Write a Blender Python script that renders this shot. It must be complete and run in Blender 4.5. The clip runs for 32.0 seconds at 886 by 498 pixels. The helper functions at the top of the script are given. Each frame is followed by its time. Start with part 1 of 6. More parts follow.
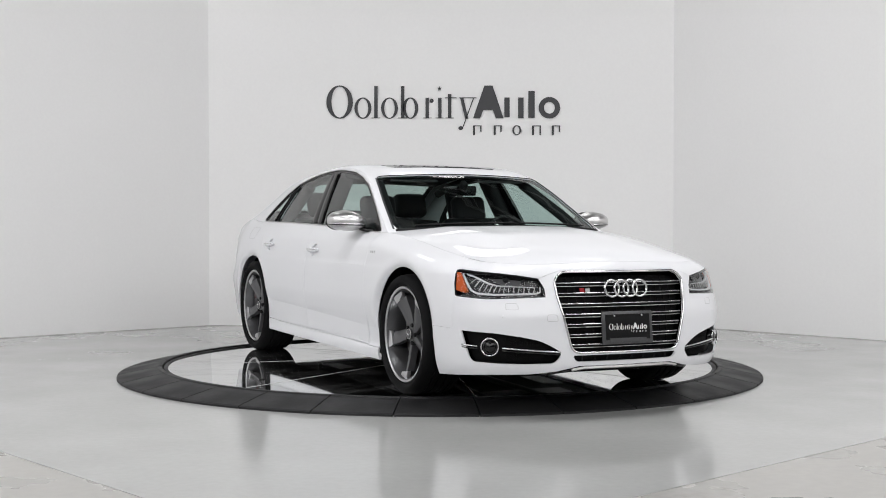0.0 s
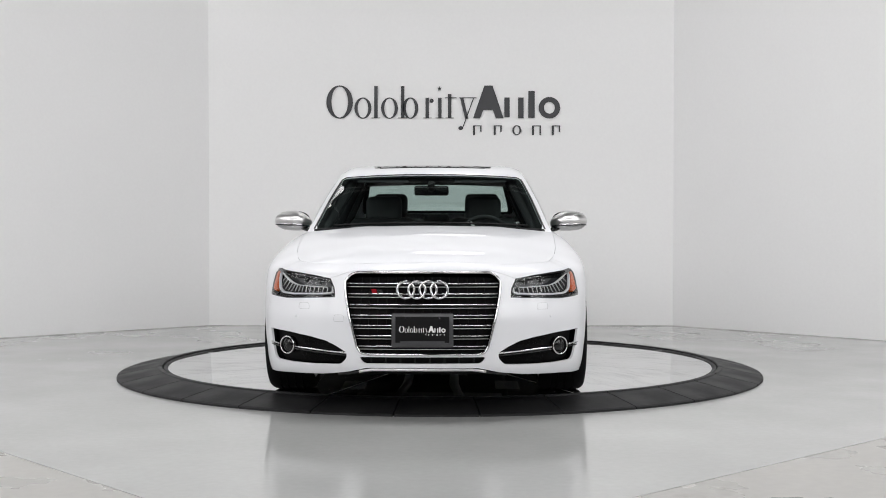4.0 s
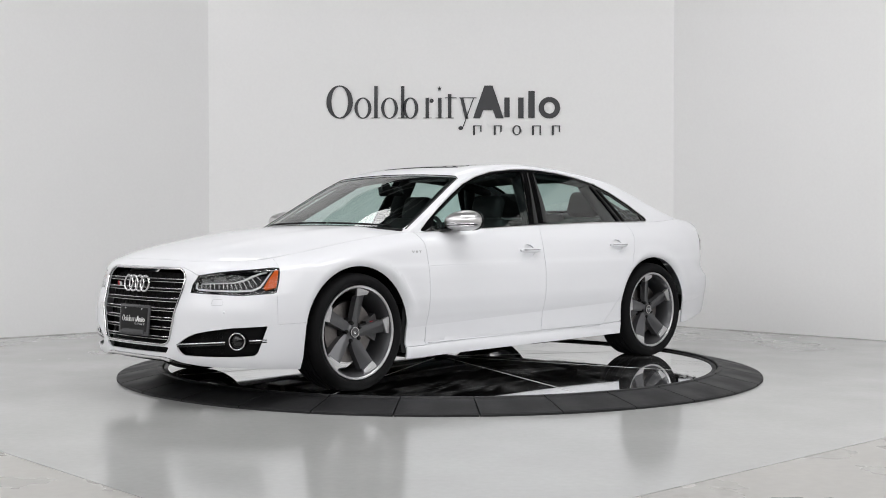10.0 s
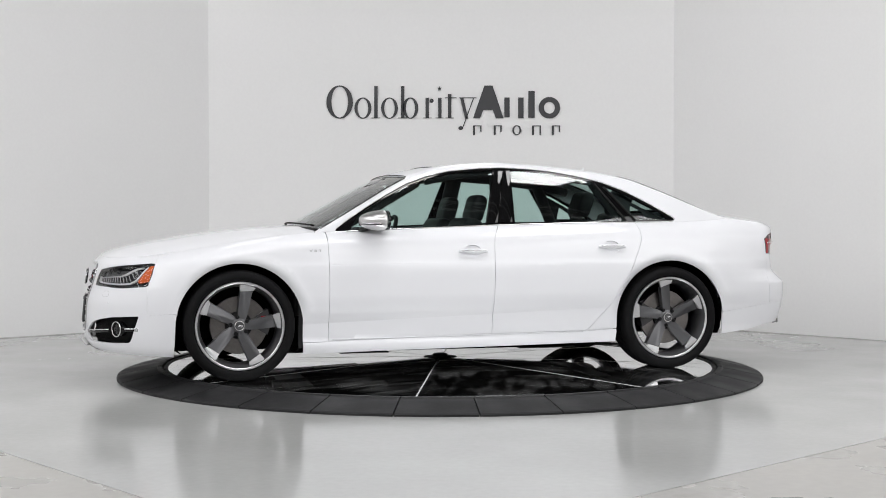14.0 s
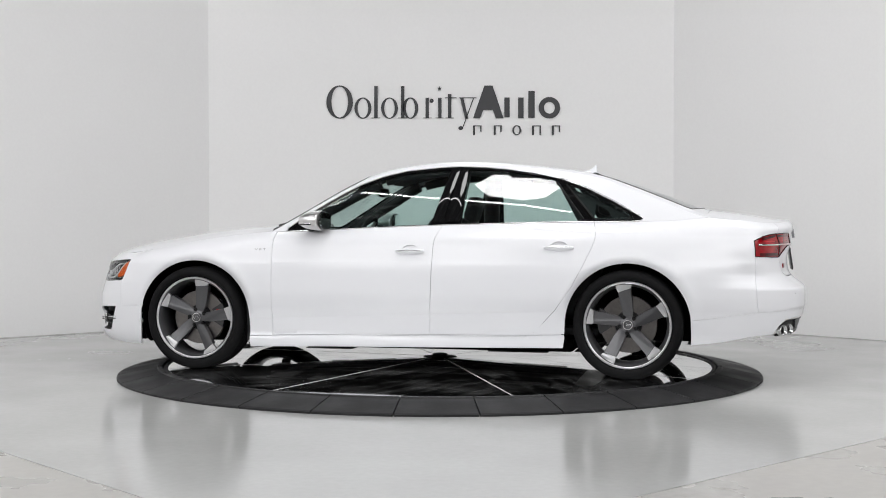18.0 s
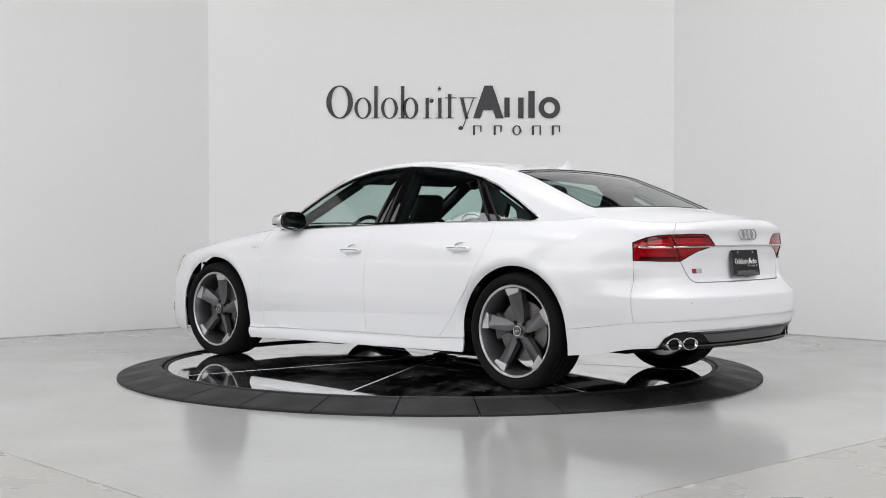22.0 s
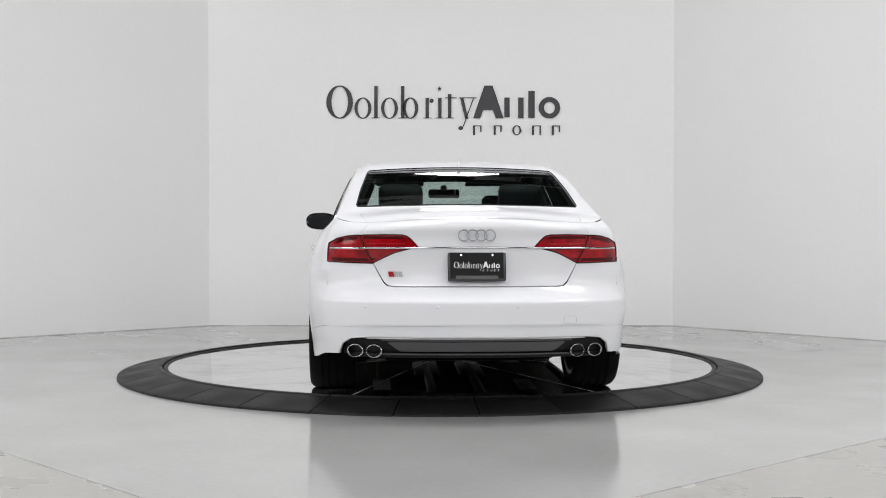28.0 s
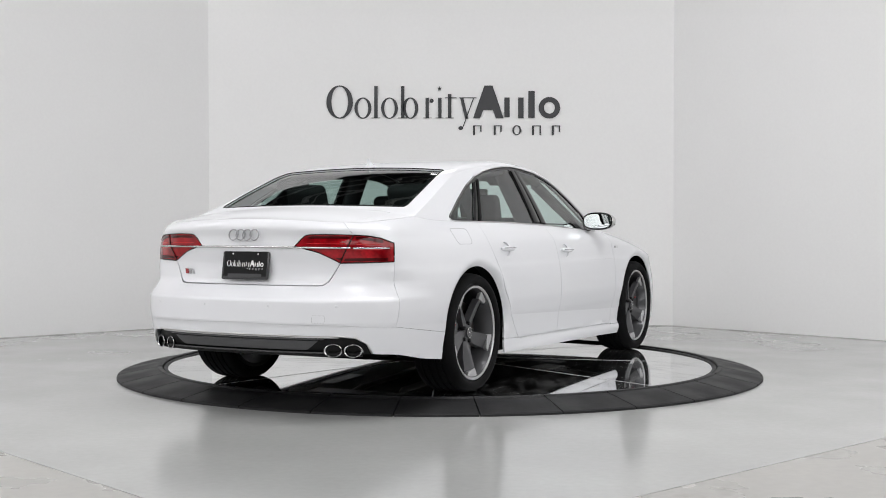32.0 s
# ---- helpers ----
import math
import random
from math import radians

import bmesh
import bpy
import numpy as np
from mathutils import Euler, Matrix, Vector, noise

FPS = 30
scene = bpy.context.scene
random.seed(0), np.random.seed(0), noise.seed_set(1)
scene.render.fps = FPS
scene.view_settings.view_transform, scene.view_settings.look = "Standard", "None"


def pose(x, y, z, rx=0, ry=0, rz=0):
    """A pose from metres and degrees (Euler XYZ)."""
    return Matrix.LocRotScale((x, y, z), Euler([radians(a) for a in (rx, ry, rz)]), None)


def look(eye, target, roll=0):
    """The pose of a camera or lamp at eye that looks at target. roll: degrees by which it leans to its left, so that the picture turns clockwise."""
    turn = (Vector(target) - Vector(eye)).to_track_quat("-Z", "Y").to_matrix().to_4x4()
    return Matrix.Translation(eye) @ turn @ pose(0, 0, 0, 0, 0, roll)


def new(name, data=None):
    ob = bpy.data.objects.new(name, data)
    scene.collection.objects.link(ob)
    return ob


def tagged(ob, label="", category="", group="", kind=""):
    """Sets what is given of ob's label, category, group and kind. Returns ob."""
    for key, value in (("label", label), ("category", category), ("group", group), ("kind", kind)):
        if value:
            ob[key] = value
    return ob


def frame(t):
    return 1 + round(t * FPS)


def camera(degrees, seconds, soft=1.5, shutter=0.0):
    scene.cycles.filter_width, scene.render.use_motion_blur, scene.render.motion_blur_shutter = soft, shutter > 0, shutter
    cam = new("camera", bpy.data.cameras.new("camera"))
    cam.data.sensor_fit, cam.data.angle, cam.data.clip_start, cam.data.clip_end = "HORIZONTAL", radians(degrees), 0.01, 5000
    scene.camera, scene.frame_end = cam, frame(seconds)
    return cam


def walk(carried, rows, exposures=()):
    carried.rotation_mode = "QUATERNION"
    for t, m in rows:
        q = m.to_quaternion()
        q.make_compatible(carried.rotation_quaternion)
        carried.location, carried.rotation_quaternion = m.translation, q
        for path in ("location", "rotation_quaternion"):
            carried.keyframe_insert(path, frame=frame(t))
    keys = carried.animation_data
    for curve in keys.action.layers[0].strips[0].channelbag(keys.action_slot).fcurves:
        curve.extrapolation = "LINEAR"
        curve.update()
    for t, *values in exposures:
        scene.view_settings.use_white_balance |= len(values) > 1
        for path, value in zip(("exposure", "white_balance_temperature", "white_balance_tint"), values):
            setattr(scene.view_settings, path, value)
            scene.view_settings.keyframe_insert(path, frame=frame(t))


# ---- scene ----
# ---- camera: stands still on a tripod in front of the turntable ----
cam = camera(38.41, 32.0, soft=0.95)
EYE = pose(0, -9.364, 1.071, 90 - 1.103, 0, -0.125) @ pose(0, 0, 0, 0, 0, 0.047)
walk(cam, [(0, EYE), (32, EYE)], exposures=[(0, 1.10), (32, 1.10)])

# heading of the car and the turntable in degrees, every half second
HEADING = [-64.44, -67.15, -69.98, -73.00, -76.28, -79.85, -83.48, -87.18, -90.95, -94.77, -98.61, -102.43, -106.22,
           -109.95, -113.63, -117.26, -120.85, -124.43, -128.02, -131.65, -135.32, -139.04, -142.80, -146.60, -150.41, -154.19,
           -157.89, -161.49, -165.01, -168.50, -171.98, -175.45, -178.90, -182.35, -185.79, -189.28, -192.85, -196.53, -200.30,
           -204.14, -208.03, -211.93, -215.82, -219.67, -223.47, -227.20, -230.87, -234.46, -238.00, -241.51, -245.00, -248.51,
           -252.06, -255.64, -259.27, -262.95, -266.68, -270.48, -274.33, -278.20, -282.06, -285.89, -289.69, -293.44, -297.17]
AXIS = (-0.060, 0.054)   # turning axis in the car's own plan
DECK = 0.063             # height of the turntable's top
RISE = 0.022             # the deck is a shallow cone, a little higher at its hub

# ---- light: octagonal softboxes under a dark hall roof, plus added fill boxes out of view ----
world = bpy.data.worlds.new("hall")
scene.world = world
world.use_nodes = True
world.node_tree.nodes["Background"].inputs[0].default_value = (0.75, 0.78, 0.82, 1)
world.node_tree.nodes["Background"].inputs[1].default_value = 0.02


# ---- materials ----
def material(name, colour, rough=0.5, metal=0.0, coat=0.0, grain=0.0, scale=60.0, bump=0.0, blotch=0.0, blotch_scale=1.5, emit=0.0, spec=0.5, coat_rough=0.03, rough_var=0.0):
    """Principled surface with grain and blotches in object space."""
    m = bpy.data.materials.new(name)
    m.use_nodes = True
    nt = m.node_tree
    b = nt.nodes["Principled BSDF"]
    b.inputs["Base Color"].default_value = (*colour, 1)
    b.inputs["Roughness"].default_value = rough
    b.inputs["Metallic"].default_value = metal
    b.inputs["Coat Weight"].default_value = coat
    b.inputs["Coat Roughness"].default_value = coat_rough
    b.inputs["Specular IOR Level"].default_value = spec
    if emit:
        b.inputs["Emission Color"].default_value = (*colour, 1)
        b.inputs["Emission Strength"].default_value = emit
    if grain or blotch or bump or rough_var:
        tc = nt.nodes.new("ShaderNodeTexCoord")
        fine, wide = nt.nodes.new("ShaderNodeTexNoise"), nt.nodes.new("ShaderNodeTexNoise")
        fine.inputs["Scale"].default_value, wide.inputs["Scale"].default_value = scale, blotch_scale
        fine.inputs["Detail"].default_value, wide.inputs["Detail"].default_value = 4, 5
        for n in (fine, wide):
            nt.links.new(tc.outputs["Object"], n.inputs["Vector"])
        if grain or blotch:
            last = None
            for n, amount in ((fine, grain), (wide, blotch)):
                r = nt.nodes.new("ShaderNodeMapRange")
                r.inputs["From Min"].default_value, r.inputs["From Max"].default_value = 0.25, 0.75
                r.inputs["To Min"].default_value, r.inputs["To Max"].default_value = 1 - amount, 1 + amount
                nt.links.new(n.outputs["Fac"], r.inputs["Value"])
                mul = nt.nodes.new("ShaderNodeVectorMath")
                mul.operation = "SCALE"
                if last:
                    nt.links.new(last, mul.inputs[0])
                else:
                    mul.inputs[0].default_value = colour
                nt.links.new(r.outputs["Result"], mul.inputs["Scale"])
                last = mul.outputs["Vector"]
            nt.links.new(last, b.inputs["Base Color"])
        if rough_var:
            r = nt.nodes.new("ShaderNodeMapRange")
            r.inputs["From Min"].default_value, r.inputs["From Max"].default_value = 0.3, 0.7
            r.inputs["To Min"].default_value, r.inputs["To Max"].default_value = max(0, rough - rough_var), rough + rough_var
            nt.links.new(wide.outputs["Fac"], r.inputs["Value"])
            nt.links.new(r.outputs["Result"], b.inputs["Roughness"])
        if bump:
            bp = nt.nodes.new("ShaderNodeBump")
            bp.inputs["Strength"].default_value, bp.inputs["Distance"].default_value = bump, 0.002
            nt.links.new(fine.outputs["Fac"], bp.inputs["Height"])
            nt.links.new(bp.outputs["Normal"], b.inputs["Normal"])
    return m


def glass(name, tint, rough=0.0, ior=1.5, density=1.0):
    """A thin pane: tinted see-through, with mirror gloss that grows at grazing angles."""
    m = bpy.data.materials.new(name)
    m.use_nodes = True
    nt = m.node_tree
    nt.nodes.remove(nt.nodes["Principled BSDF"])
    clear, gloss, mix, fr = (nt.nodes.new(k) for k in ("ShaderNodeBsdfTransparent", "ShaderNodeBsdfGlossy", "ShaderNodeMixShader", "ShaderNodeLayerWeight"))
    clear.inputs["Color"].default_value = (*tint, 1)
    gloss.inputs["Color"].default_value = (1, 1, 1, 1)
    gloss.inputs["Roughness"].default_value = rough
    fr.inputs["Blend"].default_value = 0.5
    power, scaled = nt.nodes.new("ShaderNodeMath"), nt.nodes.new("ShaderNodeMath")
    power.operation, scaled.operation = "POWER", "MULTIPLY_ADD"
    base = ((ior - 1) / (ior + 1)) ** 2 * 1.6
    power.inputs[1].default_value, scaled.inputs[1].default_value, scaled.inputs[2].default_value = 5.0, 1 - base, base
    nt.links.new(fr.outputs["Facing"], power.inputs[0])
    nt.links.new(power.outputs[0], scaled.inputs[0])
    nt.links.new(scaled.outputs[0], mix.inputs[0])
    nt.links.new(clear.outputs[0], mix.inputs[1])
    nt.links.new(gloss.outputs[0], mix.inputs[2])
    nt.links.new(mix.outputs[0], nt.nodes["Material Output"].inputs["Surface"])
    return m


WALL = material("white_wall_paint", (0.835, 0.832, 0.83), 0.7, grain=0.012, scale=40, bump=0.05, blotch=0.012, blotch_scale=0.6, spec=0.3)
FLOOR = material("polished_concrete", (0.44, 0.442, 0.435), 0.145, grain=0.03, scale=25, blotch=0.06, blotch_scale=0.9, rough_var=0.05, bump=0.02)
FLOOR2 = material("worn_concrete", (0.43, 0.42, 0.40), 0.30, grain=0.06, scale=18, blotch=0.12, blotch_scale=1.4, rough_var=0.08, bump=0.05)
JOINTBED = material("dirty_joint_filler", (0.10, 0.09, 0.082), 0.8, grain=0.3, scale=30, blotch=0.5, blotch_scale=3.0)
CAULK = material("grey_caulk", (0.47, 0.46, 0.45), 0.7, grain=0.25, scale=30, blotch=0.4, blotch_scale=2.5)
ROOF_DARK = material("dark_hall_roof", (0.06, 0.06, 0.064), 0.8, grain=0.1, scale=4)
BEAM = material("grey_steel_beam", (0.34, 0.34, 0.345), 0.5, grain=0.05, scale=8)
SIGN = material("charcoal_sign_letters", (0.028, 0.028, 0.032), 0.45, grain=0.05, scale=90)
RUBBER = material("black_ramp_rubber", (0.016, 0.016, 0.017), 0.55, grain=0.22, scale=70, bump=0.25, blotch=0.3, blotch_scale=3.0, rough_var=0.14, spec=0.28)
MIRROR = material("polished_steel_deck", (0.80, 0.81, 0.81), 0.035, 1.0, blotch=0.03, blotch_scale=2.0, rough_var=0.02)


def scuffed(m, dust):
    """Thin dull film of dust and tyre scuffs, in clouds and streaks, over a polished sheet."""
    nt = m.node_tree
    b, out = nt.nodes["Principled BSDF"], nt.nodes["Material Output"]
    tc = nt.nodes.new("ShaderNodeTexCoord")
    spread = nt.nodes.new("ShaderNodeMapping")
    spread.inputs["Scale"].default_value = (1.4, 7.0, 1.0)
    streak, cloud = nt.nodes.new("ShaderNodeTexNoise"), nt.nodes.new("ShaderNodeTexNoise")
    streak.inputs["Scale"].default_value, streak.inputs["Detail"].default_value, streak.inputs["Distortion"].default_value = 1.6, 8, 0.6
    cloud.inputs["Scale"].default_value, cloud.inputs["Detail"].default_value = 1.7, 6
    nt.links.new(tc.outputs["Object"], spread.inputs["Vector"])
    nt.links.new(spread.outputs["Vector"], streak.inputs["Vector"])
    nt.links.new(tc.outputs["Object"], cloud.inputs["Vector"])
    both_ = nt.nodes.new("ShaderNodeMath")
    both_.operation = "MULTIPLY"
    nt.links.new(streak.outputs["Fac"], both_.inputs[0])
    nt.links.new(cloud.outputs["Fac"], both_.inputs[1])
    amount = nt.nodes.new("ShaderNodeMapRange")
    amount.inputs["From Min"].default_value, amount.inputs["From Max"].default_value = 0.22, 0.42
    amount.inputs["To Min"].default_value, amount.inputs["To Max"].default_value = 0.004, dust
    nt.links.new(both_.outputs["Value"], amount.inputs["Value"])
    film_, mix = nt.nodes.new("ShaderNodeBsdfDiffuse"), nt.nodes.new("ShaderNodeMixShader")
    film_.inputs["Color"].default_value = (0.30, 0.30, 0.30, 1)
    nt.links.new(amount.outputs["Result"], mix.inputs["Fac"])
    nt.links.new(b.outputs["BSDF"], mix.inputs[1])
    nt.links.new(film_.outputs["BSDF"], mix.inputs[2])
    nt.links.new(mix.outputs["Shader"], out.inputs["Surface"])


scuffed(MIRROR, 0.17)
SEAM = material("aluminium_seam", (0.66, 0.66, 0.66), 0.45, 0.3, grain=0.08)
DULL = material("dull_underbody_metal", (0.05, 0.05, 0.05), 0.5, 0.7, grain=0.2, scale=40, blotch=0.3, blotch_scale=5)
PAINT = material("white_car_paint", (0.742, 0.746, 0.770), 0.55, spec=0.12, coat=0.62, coat_rough=0.008, grain=0.004, scale=900)
BLACK = material("satin_black_plastic", (0.007, 0.007, 0.0075), 0.5, grain=0.1, scale=200, bump=0.05, spec=0.2)
GLOSSBLACK = material("gloss_black_trim", (0.004, 0.004, 0.0042), 0.015, grain=0.02, scale=300, spec=0.4)
GREYTRIM = material("grey_diffuser_plastic", (0.055, 0.055, 0.058), 0.38, grain=0.08, scale=150)
CHROME = material("chrome", (0.60, 0.602, 0.61), 0.06, 1.0, grain=0.01, scale=300)
SATIN = material("brushed_aluminium", (0.66, 0.65, 0.65), 0.34, 1.0, grain=0.04, scale=260)
TYRE = material("tyre_rubber", (0.006, 0.006, 0.0065), 0.75, grain=0.2, scale=120, bump=0.1, spec=0.12)
UNDER = material("underbody_black", (0.004, 0.004, 0.004), 0.8, grain=0.2, scale=60, spec=0.08)
RIMGREY = material("titanium_grey_rim", (0.105, 0.105, 0.11), 0.36, 0.6, coat=0.15, grain=0.06, scale=200)
RIMCUT = material("diamond_cut_rim", (0.58, 0.58, 0.59), 0.40, 1.0, grain=0.03, scale=300)
DISC = material("brake_disc_steel", (0.19, 0.178, 0.172), 0.30, 1.0, grain=0.1, scale=90, blotch=0.15, blotch_scale=12)
CALIPER = material("black_caliper", (0.02, 0.02, 0.022), 0.35, coat=0.4, grain=0.05)
BADGERED = material("red_enamel", (0.30, 0.008, 0.015), 0.25, coat=0.4, grain=0.02)
CABIN = material("black_leather", (0.015, 0.015, 0.016), 0.55, grain=0.2, scale=160, bump=0.2, blotch=0.1, blotch_scale=6, spec=0.2)
CABINGREY = material("dark_cabin_plastic", (0.017, 0.017, 0.018), 0.6, grain=0.1, scale=120, spec=0.2)
HEADLINER = material("grey_headliner", (0.075, 0.075, 0.077), 0.9, grain=0.1, scale=200, spec=0.2)
AMBER = material("amber_lens", (0.52, 0.085, 0.008), 0.4, spec=0.15, grain=0.1, scale=120)
REDLENS = material("red_tail_lens", (0.27, 0.002, 0.006), 0.12, spec=0.25, coat=0.3, grain=0.25, scale=70, blotch=0.55, blotch_scale=11)
DEEPRED = material("black_red_lens_edge", (0.018, 0.001, 0.0015), 0.15, spec=0.3, grain=0.1)
DARKRED = material("dark_red_lens", (0.055, 0.001, 0.002), 0.10, spec=0.22, coat=0.15, grain=0.1, scale=70)
LEDRED = material("bright_red_led_strip", (0.62, 0.012, 0.02), 0.2, coat=0.5, grain=0.1, scale=90)
LIGHTGUIDE = material("frosted_light_guide", (0.58, 0.58, 0.59), 0.3, coat=0.2, grain=0.05, scale=90)
RINGGREY = material("satin_grey_emblem", (0.34, 0.34, 0.35), 0.3, 0.8, grain=0.05)
BADGE = material("silver_badge", (0.42, 0.42, 0.43), 0.35, grain=0.05)
JOINTLINE = material("shut_line_shadow_gap", (0.42, 0.42, 0.43), 0.8, grain=0.05)
HOUSING = material("headlamp_housing", (0.016, 0.016, 0.018), 0.3, 0.0, spec=0.2, grain=0.15, scale=60)
PLATEBLACK = material("black_plate", (0.006, 0.006, 0.0065), 0.35, grain=0.1, scale=60, spec=0.15)
PLATEFRAME = material("dark_grey_plate_frame", (0.06, 0.06, 0.063), 0.2, grain=0.08, scale=90, spec=0.3)
WHITEINK = material("white_print", (0.78, 0.78, 0.78), 0.5, grain=0.03)
MESHBLACK = material("black_honeycomb", (0.003, 0.003, 0.0032), 0.6, grain=0.2, scale=120, spec=0.12)
FRIT = material("black_glass_print", (0.008, 0.008, 0.0085), 0.6, grain=0.05, spec=0.1)
SCREENGLASS = glass("windscreen_glass", (0.78, 0.87, 0.845), ior=1.5)
SIDEGLASS = glass("side_window_glass", (0.72, 0.85, 0.82), ior=1.56)
REARGLASS = glass("rear_window_glass", (0.62, 0.72, 0.69), ior=1.5)
CLEARLENS = glass("clear_lamp_lens", (0.93, 0.94, 0.95), ior=1.22)
MIRRORGLASS = material("mirror_glass", (0.75, 0.80, 0.80), 0.01, 1.0, grain=0.005)
LAMPGLOW = material("softbox_cloth", (0.992, 0.99, 0.996), 0.9, emit=5.8, grain=0.01)
FILLGLOW = material("added_fill_softbox_cloth", (0.992, 0.99, 0.996), 0.9, emit=1.5, grain=0.01)
DIMGLOW = material("dimmed_softbox_cloth", (0.992, 0.99, 0.996), 0.9, emit=1.9, grain=0.01)
MIDGLOW = material("half_power_softbox_cloth", (0.992, 0.99, 0.996), 0.9, emit=3.4, grain=0.01)
TUBEGLOW = material("fluorescent_tube", (0.992, 0.99, 0.996), 0.9, emit=11.0, grain=0.01)


# ---- building helpers ----
def part(name, bm, mat, parent=None, label="", smooth=False):
    """Links a bmesh as ONE mesh object, under a thing or a part."""
    me = bpy.data.meshes.new(name)
    bm.normal_update()
    bm.to_mesh(me)
    bm.free()
    if smooth:
        me.shade_smooth()
        if smooth != "all":
            me.set_sharp_from_angle(angle=radians(38))
    return link(name, me, mat, parent, label)


def link(name, me, mat, parent=None, label=""):
    if not me.materials:
        me.materials.append(mat)
    ob = new(name, me)
    if parent:
        ob.parent = parent
    if label:
        tagged(ob, label=label)
    return ob


def empty(name, **tags):
    ob = new(name)
    ob.empty_display_size = 0.2
    return tagged(ob, **tags)


def box(bm, centre, size, bevel=0.0, m=None, segs=2):
    g = bmesh.ops.create_cube(bm, size=1.0)
    vs = g["verts"]
    bmesh.ops.transform(bm, matrix=(m or Matrix()) @ Matrix.Translation(centre) @ Matrix.Diagonal((*size, 1)), verts=vs)
    if bevel:
        es = list({e for v in vs for e in v.link_edges})
        bmesh.ops.bevel(bm, geom=es, offset=bevel, segments=segs, profile=0.5, affect="EDGES")
    return bm


def tube(bm, pts, r, sides=8, closed=False, flat=1.0):
    """A round bar along points; flat squeezes it along z."""
    pts = [Vector(p) for p in pts]
    n = len(pts)
    rings = []
    for i, p in enumerate(pts):
        a = pts[(i - 1) % n] if closed or i else pts[0]
        b = pts[(i + 1) % n] if closed or i < n - 1 else pts[-1]
        d = (b - a).normalized()
        side = d.cross(Vector((0, 0, 1)))
        if side.length < 0.05:
            side = d.cross(Vector((0, 1, 0)))
        side.normalize()
        up = side.cross(d)
        rings.append([bm.verts.new(p + side * r * math.cos(k * math.tau / sides) + up * r * flat * math.sin(k * math.tau / sides)) for k in range(sides)])
    for i in range(n if closed else n - 1):
        a, b = rings[i], rings[(i + 1) % n]
        for k in range(sides):
            bm.faces.new((a[k], a[(k + 1) % sides], b[(k + 1) % sides], b[k]))
    if not closed:
        bm.faces.new(rings[0][::-1])
        bm.faces.new(rings[-1])
    return bm


def lathe(bm, profile, segs=48, axis="y", close=False):
    """Turns (radius, height) pairs about an axis."""
    rings = []
    for r, h in profile:
        ring = []
        for k in range(segs):
            c, s = math.cos(k * math.tau / segs) * r, math.sin(k * math.tau / segs) * r
            ring.append(bm.verts.new((c, h, s) if axis == "y" else (c, s, h) if axis == "z" else (h, c, s)))
        rings.append(ring)
    pairs = list(zip(rings, rings[1:])) + ([(rings[-1], rings[0])] if close else [])
    for a, b in pairs:
        for k in range(segs):
            bm.faces.new((a[k], a[(k + 1) % segs], b[(k + 1) % segs], b[k]))
    bmesh.ops.recalc_face_normals(bm, faces=bm.faces)
    return bm


def prism(bm, outline, depth, place=lambda u, v, w: (u, v, w), bevel=0.0):
    """A flat outline given thickness, put into space by place(u, v, w)."""
    lo = [bm.verts.new(place(u, v, 0)) for u, v in outline]
    hi = [bm.verts.new(place(u, v, depth)) for u, v in outline]
    n = len(lo)
    fs = [bm.faces.new(lo[::-1]), bm.faces.new(hi)]
    fs += [bm.faces.new((lo[i], lo[(i + 1) % n], hi[(i + 1) % n], hi[i])) for i in range(n)]
    bmesh.ops.recalc_face_normals(bm, faces=fs)
    if bevel:
        bmesh.ops.bevel(bm, geom=list(fs[1].edges), offset=bevel, segments=2, profile=0.5, affect="EDGES")
    return bm


def curve(*knots):
    """A smooth curve through (x, value) knots with no overshoot."""
    k = sorted(knots)
    xs, ys = np.array([a for a, _ in k], float), np.array([b for _, b in k], float)
    h, d = np.diff(xs), np.diff(ys) / np.diff(xs)
    m = np.zeros(len(xs))
    m[0], m[-1] = d[0], d[-1]
    for i in range(1, len(xs) - 1):
        if d[i - 1] * d[i] > 0:
            w1, w2 = 2 * h[i] + h[i - 1], h[i] + 2 * h[i - 1]
            m[i] = (w1 + w2) / (w1 / d[i - 1] + w2 / d[i])

    def f(x):
        x = np.clip(np.asarray(x, float), xs[0], xs[-1])
        i = np.clip(np.searchsorted(xs, x) - 1, 0, len(h) - 1)
        t = (x - xs[i]) / h[i]
        return ((1 + 2 * t) * (1 - t) ** 2 * ys[i] + t * (1 - t) ** 2 * h[i] * m[i] + t * t * (3 - 2 * t) * ys[i + 1] + t * t * (t - 1) * h[i] * m[i + 1])
    return f


# ---- the room ----
def wall(name, a, b, height, label):
    a, b = Vector((*a, 0)), Vector((*b, 0))
    d = (b - a).normalized()
    out = Vector((-d.y, d.x, 0)) * 0.15
    bm = bmesh.new()
    vs = [a, b, b + out, a + out]
    lo, hi = [bm.verts.new(v) for v in vs], [bm.verts.new(v + Vector((0, 0, height))) for v in vs]
    bm.faces.new(lo[::-1]), bm.faces.new(hi)
    for i in range(4):
        bm.faces.new((lo[i], lo[(i + 1) % 4], hi[(i + 1) % 4], hi[i]))
    bmesh.ops.recalc_face_normals(bm, faces=bm.faces)
    return tagged(part(name, bm, WALL), label=label, category="wall", kind="structure")


